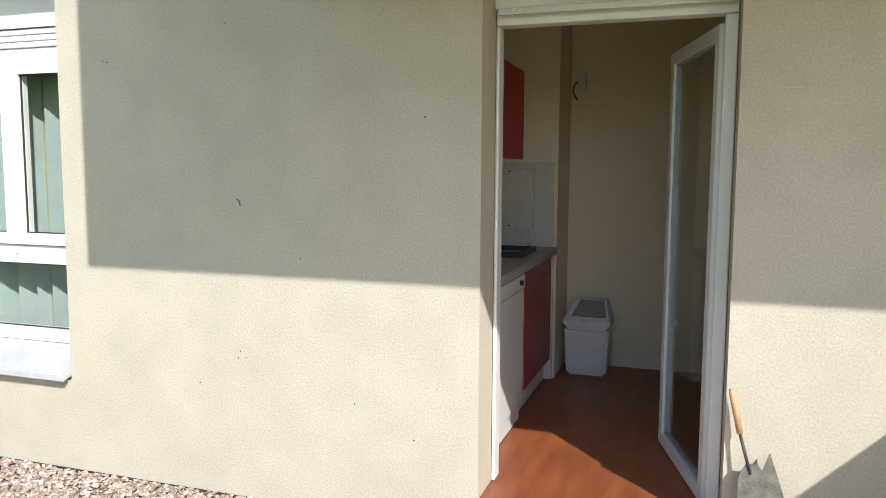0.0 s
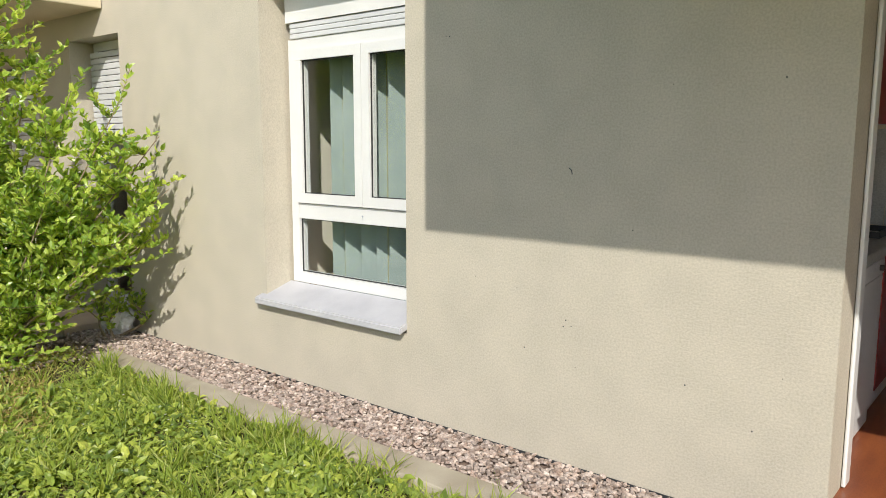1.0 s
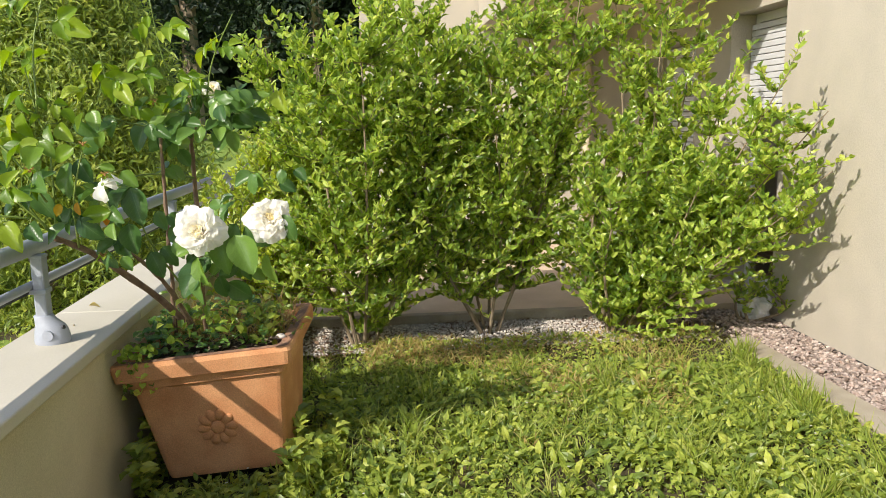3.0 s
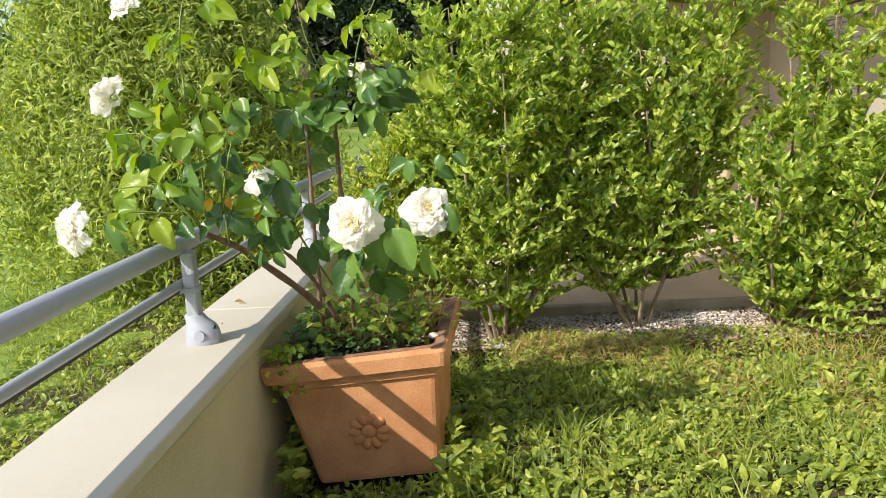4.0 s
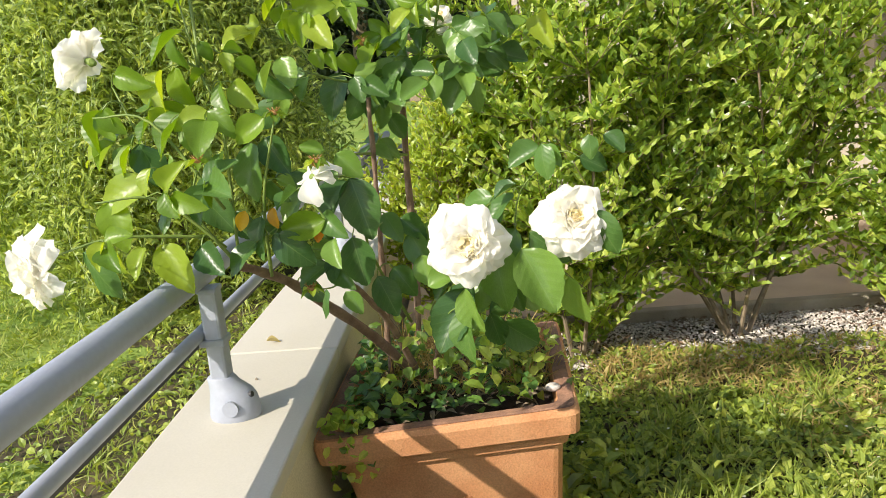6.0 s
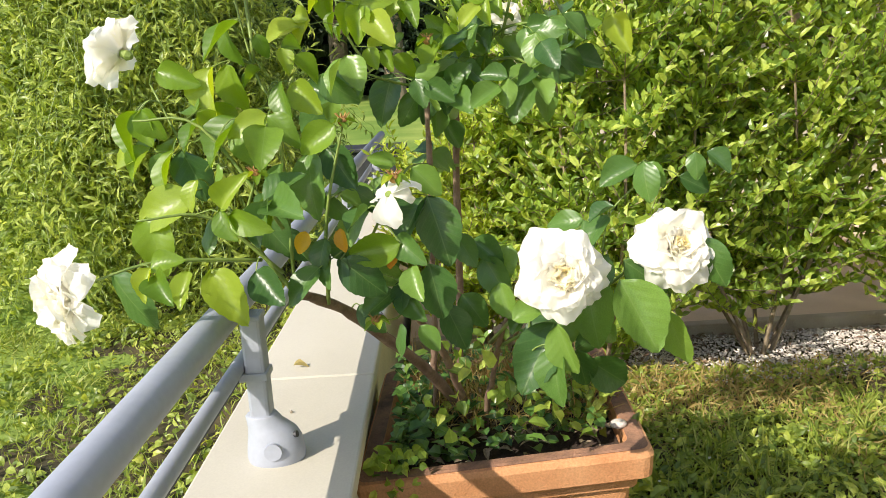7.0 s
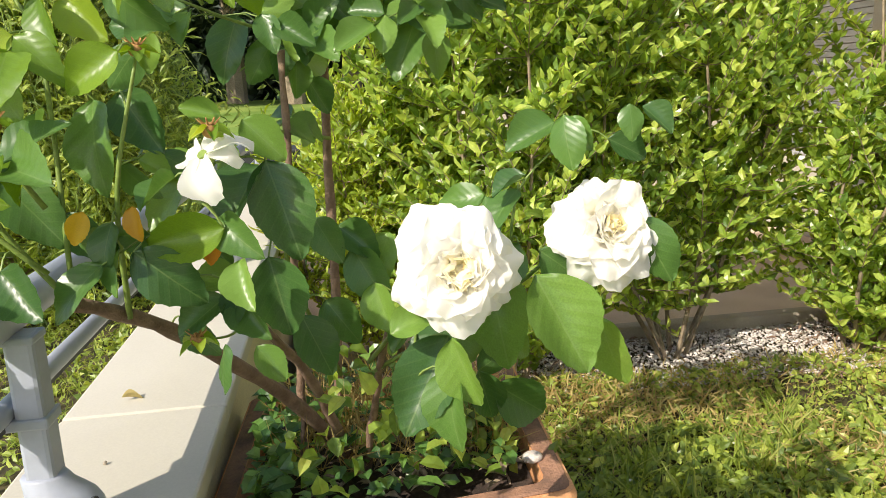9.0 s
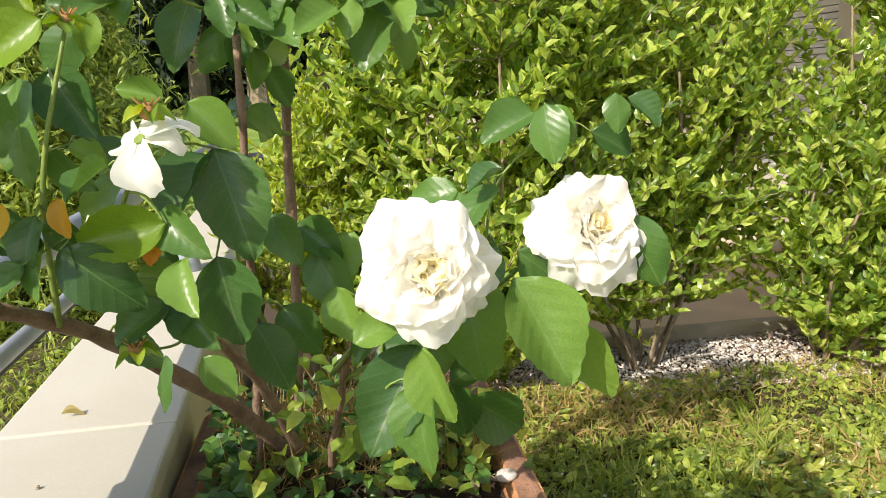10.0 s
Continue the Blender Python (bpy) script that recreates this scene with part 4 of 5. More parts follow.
DEEP = [
    (-5.779, -1.344, 1.188, -5.743, -1.283, 1.14), (-5.76, -1.322, 1.153, -5.716, -1.278, 1.068),
    (-5.788, -1.374, 1.059, -5.754, -1.326, 0.995), (-5.759, -1.381, 1.207, -5.714, -1.348, 1.149),
    (-5.709, -1.293, 1.103, -5.685, -1.272, 1.028), (-5.797, -1.614, 1.045, -5.764, -1.566, 0.987),
    (-5.792, -1.77, 1.236, -5.783, -1.727, 1.16), (-5.762, -1.575, 1.206, -5.726, -1.517, 1.149),
    (-5.693, -1.507, 1.12, -5.65, -1.464, 1.046), (-5.749, -1.414, 1.047, -5.732, -1.37, 0.947),
    (-5.771, -1.258, 1.172, -5.739, -1.302, 1.095), (-5.746, -1.216, 1.036, -5.726, -1.27, 0.981),
]
UNDER_ROSES = [
    (-5.643, -1.184, 1.025, -5.587, -1.265, 0.901), (-5.564, -1.191, 1.048, -5.548, -1.158, 0.949),
    (-5.659, -1.116, 1.124, -5.587, -1.104, 0.999), (-5.605, -1.054, 1.123, -5.557, -0.988, 0.986),
    (-5.625, -0.943, 1.04, -5.594, -0.929, 0.936), (-5.629, -0.88, 1.196, -5.599, -0.841, 1.097),
    (-5.594, -1.19, 0.988, -5.548, -1.212, 0.886), (-5.602, -1.278, 1.05, -5.597, -1.21, 1.089),
    (-5.673, -1.028, 1.145, -5.663, -0.935, 1.075), (-5.671, -1.061, 1.245, -5.633, -1.121, 1.205),
    (-5.645, -1.054, 1.27, -5.639, -1.108, 1.247), (-5.681, -1.059, 1.157, -5.662, -1.111, 1.08),
]
ABOVE_ROSE = [
    (-5.667, -0.988, 1.357, -5.636, -0.991, 1.282), (-5.727, -0.984, 1.343, -5.726, -1.063, 1.307),
    (-5.683, -0.875, 1.369, -5.663, -0.873, 1.317), (-5.743, -0.828, 1.361, -5.718, -0.785, 1.321),
    (-5.736, -0.89, 1.311, -5.728, -0.827, 1.279), (-5.684, -0.977, 1.352, -5.648, -0.954, 1.31),
]
CROWN = [
    (-6.211, -1.337, 1.617, -6.179, -1.405, 1.529), (-6.148, -1.272, 1.703, -6.133, -1.267, 1.625),
    (-6.179, -1.117, 1.699, -6.155, -1.083, 1.598), (-6.18, -1.15, 1.545, -6.121, -1.203, 1.437),
    (-6.096, -1.128, 1.516, -6.072, -1.115, 1.435), (-6.197, -1.517, 1.568, -6.147, -1.564, 1.454),
    (-6.184, -1.446, 1.521, -6.158, -1.498, 1.436), (-6.135, -1.48, 1.668, -6.12, -1.537, 1.621),
    (-6.213, -1.364, 1.668, -6.219, -1.42, 1.713), (-6.151, -1.238, 1.658, -6.12, -1.187, 1.585),
    (-6.138, -1.359, 1.538, -6.113, -1.305, 1.494), (-6.217, -1.486, 1.602, -6.204, -1.438, 1.542),
    (-6.113, -1.199, 1.681, -6.08, -1.243, 1.72), (-6.21, -1.054, 1.653, -6.148, -1.052, 1.58),
]
CROWN_TIPS = [
    (-6.131, -1.271, 1.603, -6.074, -1.315, 1.536), (-6.19, -1.221, 1.603, -6.172, -1.216, 1.537),
    (-6.177, -0.928, 1.687, -6.12, -0.903, 1.602), (-6.164, -0.96, 1.674, -6.138, -1.051, 1.626),
    (-6.127, -1.311, 1.66, -6.107, -1.343, 1.606), (-6.146, -1.652, 1.731, -6.141, -1.677, 1.678),
    (-6.19, -1.621, 1.734, -6.173, -1.602, 1.69), (-6.212, -1.64, 1.709, -6.211, -1.665, 1.668),
]


def hang_leaf(row, kind):
    """One leaf with its stalk, held by the nearest cane."""
    foot, tip = Vector(row[:3]), Vector(row[3:])
    near = min(CANES, key=lambda q: (q - foot).length + (0.08 if q.z > foot.z + 0.04 else 0))
    if (near - foot).length < 0.11:
        part("leaf_stalk", tube(bmesh.new(), arc(near, foot, (0, 0, 0.012), 5), [0.0022, 0.002, 0.0018, 0.0016, 0.0014], 5), M_GREENSTEM, rose)
    face = Vector((0.72, -0.42, 0.62)) + 0.55 * Vector((rnd.uniform(-1, 1), rnd.uniform(-1, 1), rnd.uniform(-1, 1)))
    add_leaf(rose, foot, tip - foot, face, (tip - foot).length * 1.06, kind, rnd)


for spray, kind in ((UPPER_LEFT, "young"), (MID_LEFT, "young"), (DARK_LEFT, "mature"), (CENTRE, "mature"), (DEEP, "mature"), (UNDER_ROSES, "mature"), (ABOVE_ROSE, "mature"), (CROWN, "mature"), (CROWN_TIPS, "young")):
    for row in spray:
        hang_leaf(row, kind)
for p in ((-5.585, -1.615, 1.268), (-5.60, -1.515, 1.225), (-5.62, -1.69, 1.26)):
    add_leaf(rose, p, (0.2, rnd.uniform(-0.4, 0.4), -0.9), (0.9, rnd.uniform(-0.6, 0.6), 0.3), 0.05, "turning", rnd)


def petal_mesh(name, width, curl, ruffle, cup, point=0.16, material=None):
    bm = bmesh.new()
    nu, nv = 8, 8
    rows = []
    for i in range(nu + 1):
        u = i / nu
        w = width * (0.30 + 0.70 * math.sin(min(1.0, u * 1.1) * math.pi / 2)) * (1 - max(0.0, u - 0.80) ** 2 * 7.0)
        row = []
        for j in range(nv + 1):
            s = 2 * j / nv - 1
            x = s * w * 0.5
            z = cup * (s * s) * w - curl * max(0.0, u - 0.55) ** 2 + ruffle * u * math.sin(6.5 * s + 2.0)
            row.append(bm.verts.new((x, z + 0.03 * u * math.sin(11 * s + 5 * u), u - point * abs(s) ** 1.3 * u + 0.035 * u * math.cos(6 * s + 1.0))))
        rows.append(row)
    for a, b in zip(rows, rows[1:]):
        for k in range(nv):
            bm.faces.new((a[k], a[k + 1], b[k + 1], b[k]))
    me = bpy.data.meshes.new(name)
    bm.to_mesh(me)
    bm.free()
    for f in me.polygons:
        f.use_smooth = True
    me.materials.append(material or L_PETAL)
    return me


PETALS = [petal_mesh("petal", 1.05, 1.3, 0.06, 0.26, 0.20), petal_mesh("petal", 0.95, 0.8, 0.08, 0.34, 0.16), petal_mesh("petal", 1.1, 1.9, 0.07, 0.16, 0.25), petal_mesh("petal", 0.8, 0.3, 0.08, 0.45, 0.16, L_HEART)]


def rose_flower(at, axis, size, rings, seed, label):
    """Petals in turning rings round the axis, tight in the middle and folded back outside."""
    r = random.Random(seed)
    fl = new("flower")
    fl.parent = rose
    fl["label"] = label
    z = Vector(axis).normalized()
    fl.matrix_local = Matrix.Translation(at) @ along(z, (0, 0.2, 1)) @ Matrix.Rotation(radians(90), 4, 'Y')
    turn = 0.0
    for count, tilt, length, off, kinds in rings:
        for k in range(count):
            turn += 2 * math.pi / count + r.uniform(-0.18, 0.18)
            ob = new("petal", PETALS[r.choice(kinds)])
            ob.parent = fl
            s = size * length * r.uniform(0.78, 1.20)
            ob.matrix_local = Matrix.Rotation(turn, 4, 'Z') @ Matrix.Translation((0, -size * off, -size * 0.32)) @ Matrix.Rotation(radians(tilt + r.uniform(-13, 13)), 4, 'X') @ Matrix.Rotation(radians(r.uniform(-9, 9)), 4, 'Z') @ Matrix.Diagonal((s, s, s, 1))
        turn += 0.6
    bm = bmesh.new()
    tube(bm, [(0, 0, -size * 0.62), (0, 0, -size * 0.5), (0, 0, -size * 0.3)], [size * 0.06, size * 0.13, size * 0.09], 10)
    part("calyx", bm, M_GREENSTEM, fl)
    if len(rings) > 6:
        bm = bmesh.new()
        bmesh.ops.create_uvsphere(bm, u_segments=14, v_segments=10, radius=1.0, matrix=Matrix.Translation((0, 0, -size * 0.16)) @ Matrix.Diagonal((size * 0.17, size * 0.15, size * 0.26, 1)))
        for v in bm.verts:
            v.co += 0.10 * size * noise.noise(v.co * 60) * v.normal
        part("heart", bm, L_HEART, fl, "tight creamy rose heart", smooth=True)
    return fl


FULL = [(4, -6, 0.50, -0.02, (3,)), (6, 2, 0.55, 0.02, (3,)), (7, 13, 0.58, 0.06, (1,)), (8, 26, 0.67, 0.10, (1,)), (7, 38, 0.74, 0.13, (1, 0)), (8, 54, 0.80, 0.14, (0, 2)), (8, 72, 0.84, 0.13, (2, 0)), (7, 88, 0.82, 0.11, (2,))]
HALF = [(3, 5, 0.6, 0.01, (3,)), (4, 16, 0.78, 0.06, (1, 3)), (5, 32, 0.9, 0.10, (1, 0)), (5, 58, 0.95, 0.10, (0, 2))]
FADED = [(3, 100, 0.75, 0.05, (2, 0)), (2, 125, 0.8, 0.05, (2,))]
rose_flower((-5.55, -1.180, 1.152), (1.0, -0.05, 0.22), 0.100, FULL, 1, "open full white rose")
rose_flower((-5.63, -0.925, 1.186), (0.9, 0.08, 0.36), 0.094, FULL, 2, "open full white rose")
rose_flower((-5.45, -2.125, 1.188), (0.70, -0.62, -0.10), 0.088, FULL[1:7], 13, "half-open white rose nodding sideways")
rose_flower((-5.75, -2.08, 1.645), (-0.30, -0.85, 0.35), 0.085, FULL[1:6], 4, "browning white rose seen from its back")
rose_flower((-5.555, -1.525, 1.35), (0.5, -0.35, 0.55), 0.078, FADED, 5, "faded rose with its last white petals")
rose_flower((-6.15, -1.21, 1.70), (0.6, 0.3, 0.4), 0.05, HALF, 6, "small white rose")
rose_flower((-5.80, -2.0, 1.955), (0.5, -0.2, 0.6), 0.062, HALF, 7, "white rose on the highest shoot")
for at in ((-5.58, -1.77, 1.385), (-5.65, -1.60, 1.475), (-5.655, -1.565, 1.05), (-5.56, -1.50, 1.365), (-6.0, -1.42, 1.64)):
    bm = bmesh.new()
    bmesh.ops.create_icosphere(bm, subdivisions=2, radius=0.011, matrix=Matrix.Translation(at))
    for k in range(9):
        a = k * 0.7
        tube(bm, [at, Vector(at) + Vector((0.016 * math.cos(a), 0.016 * math.sin(a), 0.016))], [0.002, 0.0008], 4)
    hip = part("spent_head", bm, M_STAMEN, rose, "brown spent flower head")
    for k in range(5):
        a = k * 1.257 + 0.3
        add_leaf(hip, at, (math.cos(a), math.sin(a), -0.1), (0, 0, 1), 0.032, "young", rnd)

# leafy weeds growing in the planter
rng = np.random.default_rng(3)
iv = thing("planter_weeds", "ivy and low weeds growing in the planter", "weeds", kind="stuff")
n = 480
c = np.stack([rng.uniform(-6.56, -5.93, n), -1.56 + 0.55 * rng.random(n) ** 1.6, rng.uniform(0.54, 0.66, n)], 1)
c[:, 2] += 0.04 * np.sin(c[:, 0] * 22) + (c[:, 1] + 1.235) * 0.08
w = rnd_dirs(rng, n)
w[:, 2] = np.abs(w[:, 2]) * 0.4
leaf_cloud("weed_leaves", c, w, np.tile([0.2, 0, 1.0], (n, 1)) + 0.5 * rnd_dirs(rng, n), rng.uniform(0.025, 0.055, n), rng.uniform(0.02, 0.045, n), L_ROSE, iv)
n = 90
c = np.stack([rng.uniform(-5.98, -5.88, n), rng.uniform(-1.63, -1.5, n), 0.60 - 0.22 * rng.random(n) ** 2], 1)
w = rnd_dirs(rng, n) + [0.5, 0, -0.3]
leaf_cloud("trailing_ivy", c, w, np.tile([1.0, 0, 0.5], (n, 1)) + 0.4 * rnd_dirs(rng, n), rng.uniform(0.02, 0.04, n), rng.uniform(0.018, 0.035, n), L_SHRUB, iv)
n = 120
c = np.stack([rng.normal(-6.15, 0.06, n), rng.normal(-1.02, 0.06, n), rng.uniform(0.56, 0.70, n)], 1)
leaf_cloud("parsley_tuft", c, rnd_dirs(rng, n) + [0, 0, 0.6], np.tile([0.2, 0, 1.0], (n, 1)) + 0.5 * rnd_dirs(rng, n), rng.uniform(0.03, 0.05, n), rng.uniform(0.02, 0.035, n), L_WEED, iv)
n = 900
c = np.stack([rng.uniform(-6.6, -6.1, n), rng.uniform(-1.5, -0.95, n), np.full(n, 0.54)], 1)
leaf_cloud("dry_straw", c, rnd_dirs(rng, n) * 0.6 + [0, 0, 0.7], rnd_dirs(rng, n), rng.uniform(0.06, 0.20, n), np.full(n, 0.004), L_DRY, iv, 0.1, 0.3, True)

foot = thing("planter_foot_weeds", "broad green weeds growing round the foot of the planter", "weeds", kind="stuff")
FC, FW, FL = [], [], []
for k in range(46):
    if k % 2:
        fx, fy = rng.uniform(-6.5, -5.75), rng.uniform(-1.60, -1.53)
    else:
        fx, fy = rng.uniform(-6.6, -5.75), rng.uniform(-0.93, -0.72)
    hgt = rng.uniform(0.06, 0.24)
    for q in range(9):
        a = rng.uniform(0, 6.283)
        FC.append((fx + rng.normal(0, 0.02), fy + rng.normal(0, 0.012), max(0.02, hgt * rng.random())))
        FW.append((math.cos(a), math.sin(a) * 0.6, rng.uniform(0.0, 0.7)))
        FL.append(rng.uniform(0.045, 0.085))
n = len(FC)
leaf_cloud("foot_leaves", np.array(FC), np.array(FW), np.tile([0.4, 0.0, 1.0], (n, 1)) + 0.5 * rnd_dirs(rng, n), np.array(FL), np.array(FL) * 0.6, L_WEED, foot)
n = 90
c = np.stack([rng.uniform(-6.35, -5.9, n), rng.uniform(-1.5, -1.0, n), rng.uniform(0.58, 0.80, n)], 1)
leaf_cloud("tall_weeds", c, rnd_dirs(rng, n) + [0.2, 0, 0.3], np.tile([0.5, 0, 1.0], (n, 1)) + 0.5 * rnd_dirs(rng, n), rng.uniform(0.035, 0.065, n), rng.uniform(0.022, 0.04, n), L_SHRUB, iv)

# ---- shrubs ----


def shrub(base, lean, height, spread, twigs, per, seed, label, leaf=(0.05, 0.026), material=None, low=0.20, stems=7, sparse_top=0.0, plumes=()):
    rng = np.random.default_rng(seed)
    s = thing("shrub", label, "shrub", "shrubs in front of the terrace")
    bm = bmesh.new()
    base = Vector(base)
    mains = []
    for k in range(stems):
        a = 2 * math.pi * k / stems + rng.uniform(-0.4, 0.4)
        rr = rng.uniform(0.35, 1.0)
        top = base + Vector(lean) + Vector((math.cos(a) * spread[0] * rr, math.sin(a) * spread[1] * rr, height * rng.uniform(0.72, 1.0)))
        mid = base.lerp(top, 0.45) + Vector((math.cos(a) * spread[0] * 0.25 + rng.normal(0, 0.05), math.sin(a) * spread[1] * 0.25 + rng.normal(0, 0.07), 0))
        pts = bezier([base + Vector((math.cos(a) * 0.05, math.sin(a) * 0.05, 0)), mid, top], 12)
        tube(bm, pts, [0.012 * (1 - 0.85 * i / 12) + 0.0015 for i in range(13)], 6)
        mains.append(pts)
    for to in plumes:
        pts = bezier([base, base.lerp(Vector(to), 0.5) + Vector((0.03, 0.05, 0.05)), Vector(to)], 12)
        tube(bm, pts, [0.010 * (1 - 0.85 * i / 12) + 0.0015 for i in range(13)], 6)
        mains.append(pts)
    B, Wd, U, L, Wi = [], [], [], [], []
    for t in range(twigs):
        pts = mains[rng.integers(len(mains))]
        f = low + (1 - low) * rng.random() ** (0.75 + sparse_top)
        p = pts[min(12, int(f * 12))].copy()
        a = rng.uniform(0, 6.283)
        ln = rng.uniform(0.20, 0.52) * (1.15 - 0.5 * f)
        out = Vector((math.cos(a) * spread[0], math.sin(a) * spread[1], 0)).normalized()
        d = (out + Vector((0, 0, rng.uniform(0.0, 1.9)))).normalized()
        end = p + d * ln * (0.6 + max(spread))
        tw = bezier([p, p.lerp(end, 0.5) + Vector((0, 0, -0.03)), end], 6)
        tube(bm, tw, [0.0032, 0.003, 0.0026, 0.0022, 0.002, 0.0016, 0.0012], 4)
        for q in range(per):
            g = (q + 0.5) / per
            k = g * 5.999
            b0, b1 = tw[int(k)], tw[int(k) + 1]
            b = b0.lerp(b1, k - int(k))
            ang = (q // 2) * 1.571 + (q % 2) * 3.142 + a + rng.uniform(-0.3, 0.3)
            b = tw[min(5, int((q // 2 * 2 + 1) / per * 5.999))].lerp(tw[min(6, int((q // 2 * 2 + 1) / per * 5.999) + 1)], ((q // 2 * 2 + 1) / per * 5.999) % 1)
            side = Vector((math.cos(ang), math.sin(ang), 0.35 + 0.4 * rng.random()))
            B.append(b)
            Wd.append(side + d * 0.7)
            U.append(Vector((0.55, -0.55, 0.75)) + 0.75 * Vector(rng.normal(size=3)))
            L.append(leaf[0] * rng.uniform(0.6, 1.35))
            Wi.append(leaf[1] * rng.uniform(0.75, 1.2))
    part("wood", bm, M_BARK, s)
    leaf_cloud("foliage", np.array(B), np.array(Wd), np.array(U), np.array(L), np.array(Wi), material or L_SHRUB, s)
    return s


shrub((-7.78, -0.62, -0.05), (-0.1, -0.05, 0), 2.35, (0.46, 0.66), 760, 24, 21, "leafy green shrub with upright stems, growing in white gravel", (0.056, 0.030), low=0.12)
shrub((-7.97, 0.30, -0.03), (0, 0.0, 0), 2.75, (0.50, 0.76), 900, 24, 22, "tall leafy green shrub with a pale forked base", (0.058, 0.031), low=0.16)
shrub((-7.82, 1.22, -0.03), (0.30, 0.25, 0), 1.55, (0.42, 0.56), 800, 24, 23, "open leafy shrub leaning to the sunlit wall", (0.058, 0.031), low=0.14, sparse_top=0.35, plumes=((-7.75, 1.52, 2.55), (-7.02, 2.22, 1.56), (-7.1, 2.02, 1.82), (-7.35, 1.80, 1.85), (-7.15, 2.0, 1.35), (-7.7, 1.45, 2.3), (-7.0, 2.26, 1.2), (-7.2, 2.22, 0.85), (-7.05, 2.1, 1.0), (-7.85, 1.15, 2.5), (-7.8, 1.75, 2.2), (-7.75, 1.35, 2.05)))
shrub((-8.15, -1.15, -0.05), (0, -0.02, 0), 1.6, (0.36, 0.42), 620, 22, 24, "light green fine-leaved shrub beside the parapet", (0.048, 0.024), L_SHRUB_FINE)
shrub((-7.95, 2.27, 0.0), (0.05, 0.0, 0), 0.32, (0.2, 0.10), 30, 12, 25, "low green sprout at the foot of the wall", (0.05, 0.028), None, 0.3, 4)

# ---- stones ----


def stones(name, n, xr, yr, zf, size, material, seed, label, category):
    rng = np.random.default_rng(seed)
    bm = bmesh.new()
    bmesh.ops.create_icosphere(bm, subdivisions=1, radius=1.0)
    bv = np.array([v.co for v in bm.verts])
    bf = np.array([[v.index for v in f.verts] for f in bm.faces])
    bm.free()
    c = np.stack([rng.uniform(*xr, n), rng.uniform(*yr, n), np.zeros(n)], 1)
    sc = rng.uniform(*size, n)
    c[:, 2] = zf + rng.uniform(-0.3, 0.6, n) * sc
    V = []
    for i in range(n):
        R = np.array(Euler(rng.uniform(-0.5, 0.5, 3) + np.array([0, 0, rng.uniform(0, 6.28)])).to_matrix())
        k = bv * (np.array([1.0, 0.75, 0.55]) * sc[i]) * rng.uniform(0.8, 1.2, (len(bv), 1))
        V.append(k @ R.T + c[i])
    V = np.concatenate(V)
    F = (bf[None] + (np.arange(n) * len(bv))[:, None, None]).reshape(-1, 3)
    me = bpy.data.meshes.new(name)
    me.from_pydata(V.tolist(), [], F.tolist())
    me.materials.append(material)
    return tagged(new(name, me), label, category, kind="stuff")


stones("pebbles", 10500, (-8.3, -2.63), (2.06, 2.485), 0.0, (0.007, 0.018), M_PEB, 31, "pink and white pebbles in a strip along the wall", "pebbles")
stones("white_gravel", 12500, (-8.25, -7.58), (-1.3, 1.75), 0.006, (0.004, 0.011), M_CHIP, 32, "white limestone gravel under the shrubs", "gravel")
stones("leaf_litter_stones", 700, (-8.25, -7.5), (1.3, 2.3), 0.01, (0.008, 0.02), M_PEB, 33, "brown stones and litter at the terrace corner", "gravel")

rng = np.random.default_rng(34)
litter = thing("leaf_litter", "brown twigs and dry leaves lying on the gravel", "litter", kind="stuff")
n = 2600
c = np.stack([rng.uniform(-8.25, -7.5, n), rng.uniform(-1.45, 1.9, n), rng.uniform(0.008, 0.03, n)], 1)
keep = np.array([noise.noise((p[0] * 4, p[1] * 2.2, 2)) + rng.uniform(-0.35, 0.5) > 0.12 or p[1] < -0.75 for p in c])
c = c[keep]
n = len(c)
leaf_cloud("litter_bits", c, rnd_dirs(rng, n) * [1, 1, 0.2], np.tile([0, 0, 1.0], (n, 1)) + 0.5 * rnd_dirs(rng, n), rng.uniform(0.02, 0.055, n), rng.uniform(0.006, 0.022, n), M_ROSEBARK, litter)

# ---- grass ----


def lawn_cover(name, n, xr, yr, zf, size, width, material, seed, label, upright, hole=None, patchy=-0.05):
    rng = np.random.default_rng(seed)
    x, y = rng.uniform(*xr, n), rng.uniform(*yr, n)
    dens = np.array([noise.noise((a * 1.7, b * 1.7, seed)) for a, b in zip(x, y)])
    fine = np.array([noise.noise((a * 7.0, b * 7.0, seed + 9)) for a, b in zip(x, y)])
    keep = dens * 1.1 + fine * 0.9 + rng.uniform(-0.6, 0.9, n) > patchy
    if hole is not None:
        keep &= ~hole(x, y)
    x, y, dens = x[keep], y[keep], dens[keep]
    n = len(x)
    z = np.array([zf(a, b) for a, b in zip(x, y)])
    w = rnd_dirs(rng, n)
    w[:, 2] = np.abs(w[:, 2]) * 0.5 + upright
    up = np.tile([0.25, -0.35, 0.9], (n, 1)) + 0.75 * rnd_dirs(rng, n)
    L = rng.uniform(*size, n) * (1 + 0.5 * dens)
    s = thing(name, label, "grass", kind="stuff")
    base = np.stack([x, y, z + (0 if upright > 0.5 else 1) * rng.uniform(0.0, 0.055, n)], 1)
    leaf_cloud("blades", base, w, up, L, L * width, material, s, 0.2, 0.3, width < 0.3)
    return s


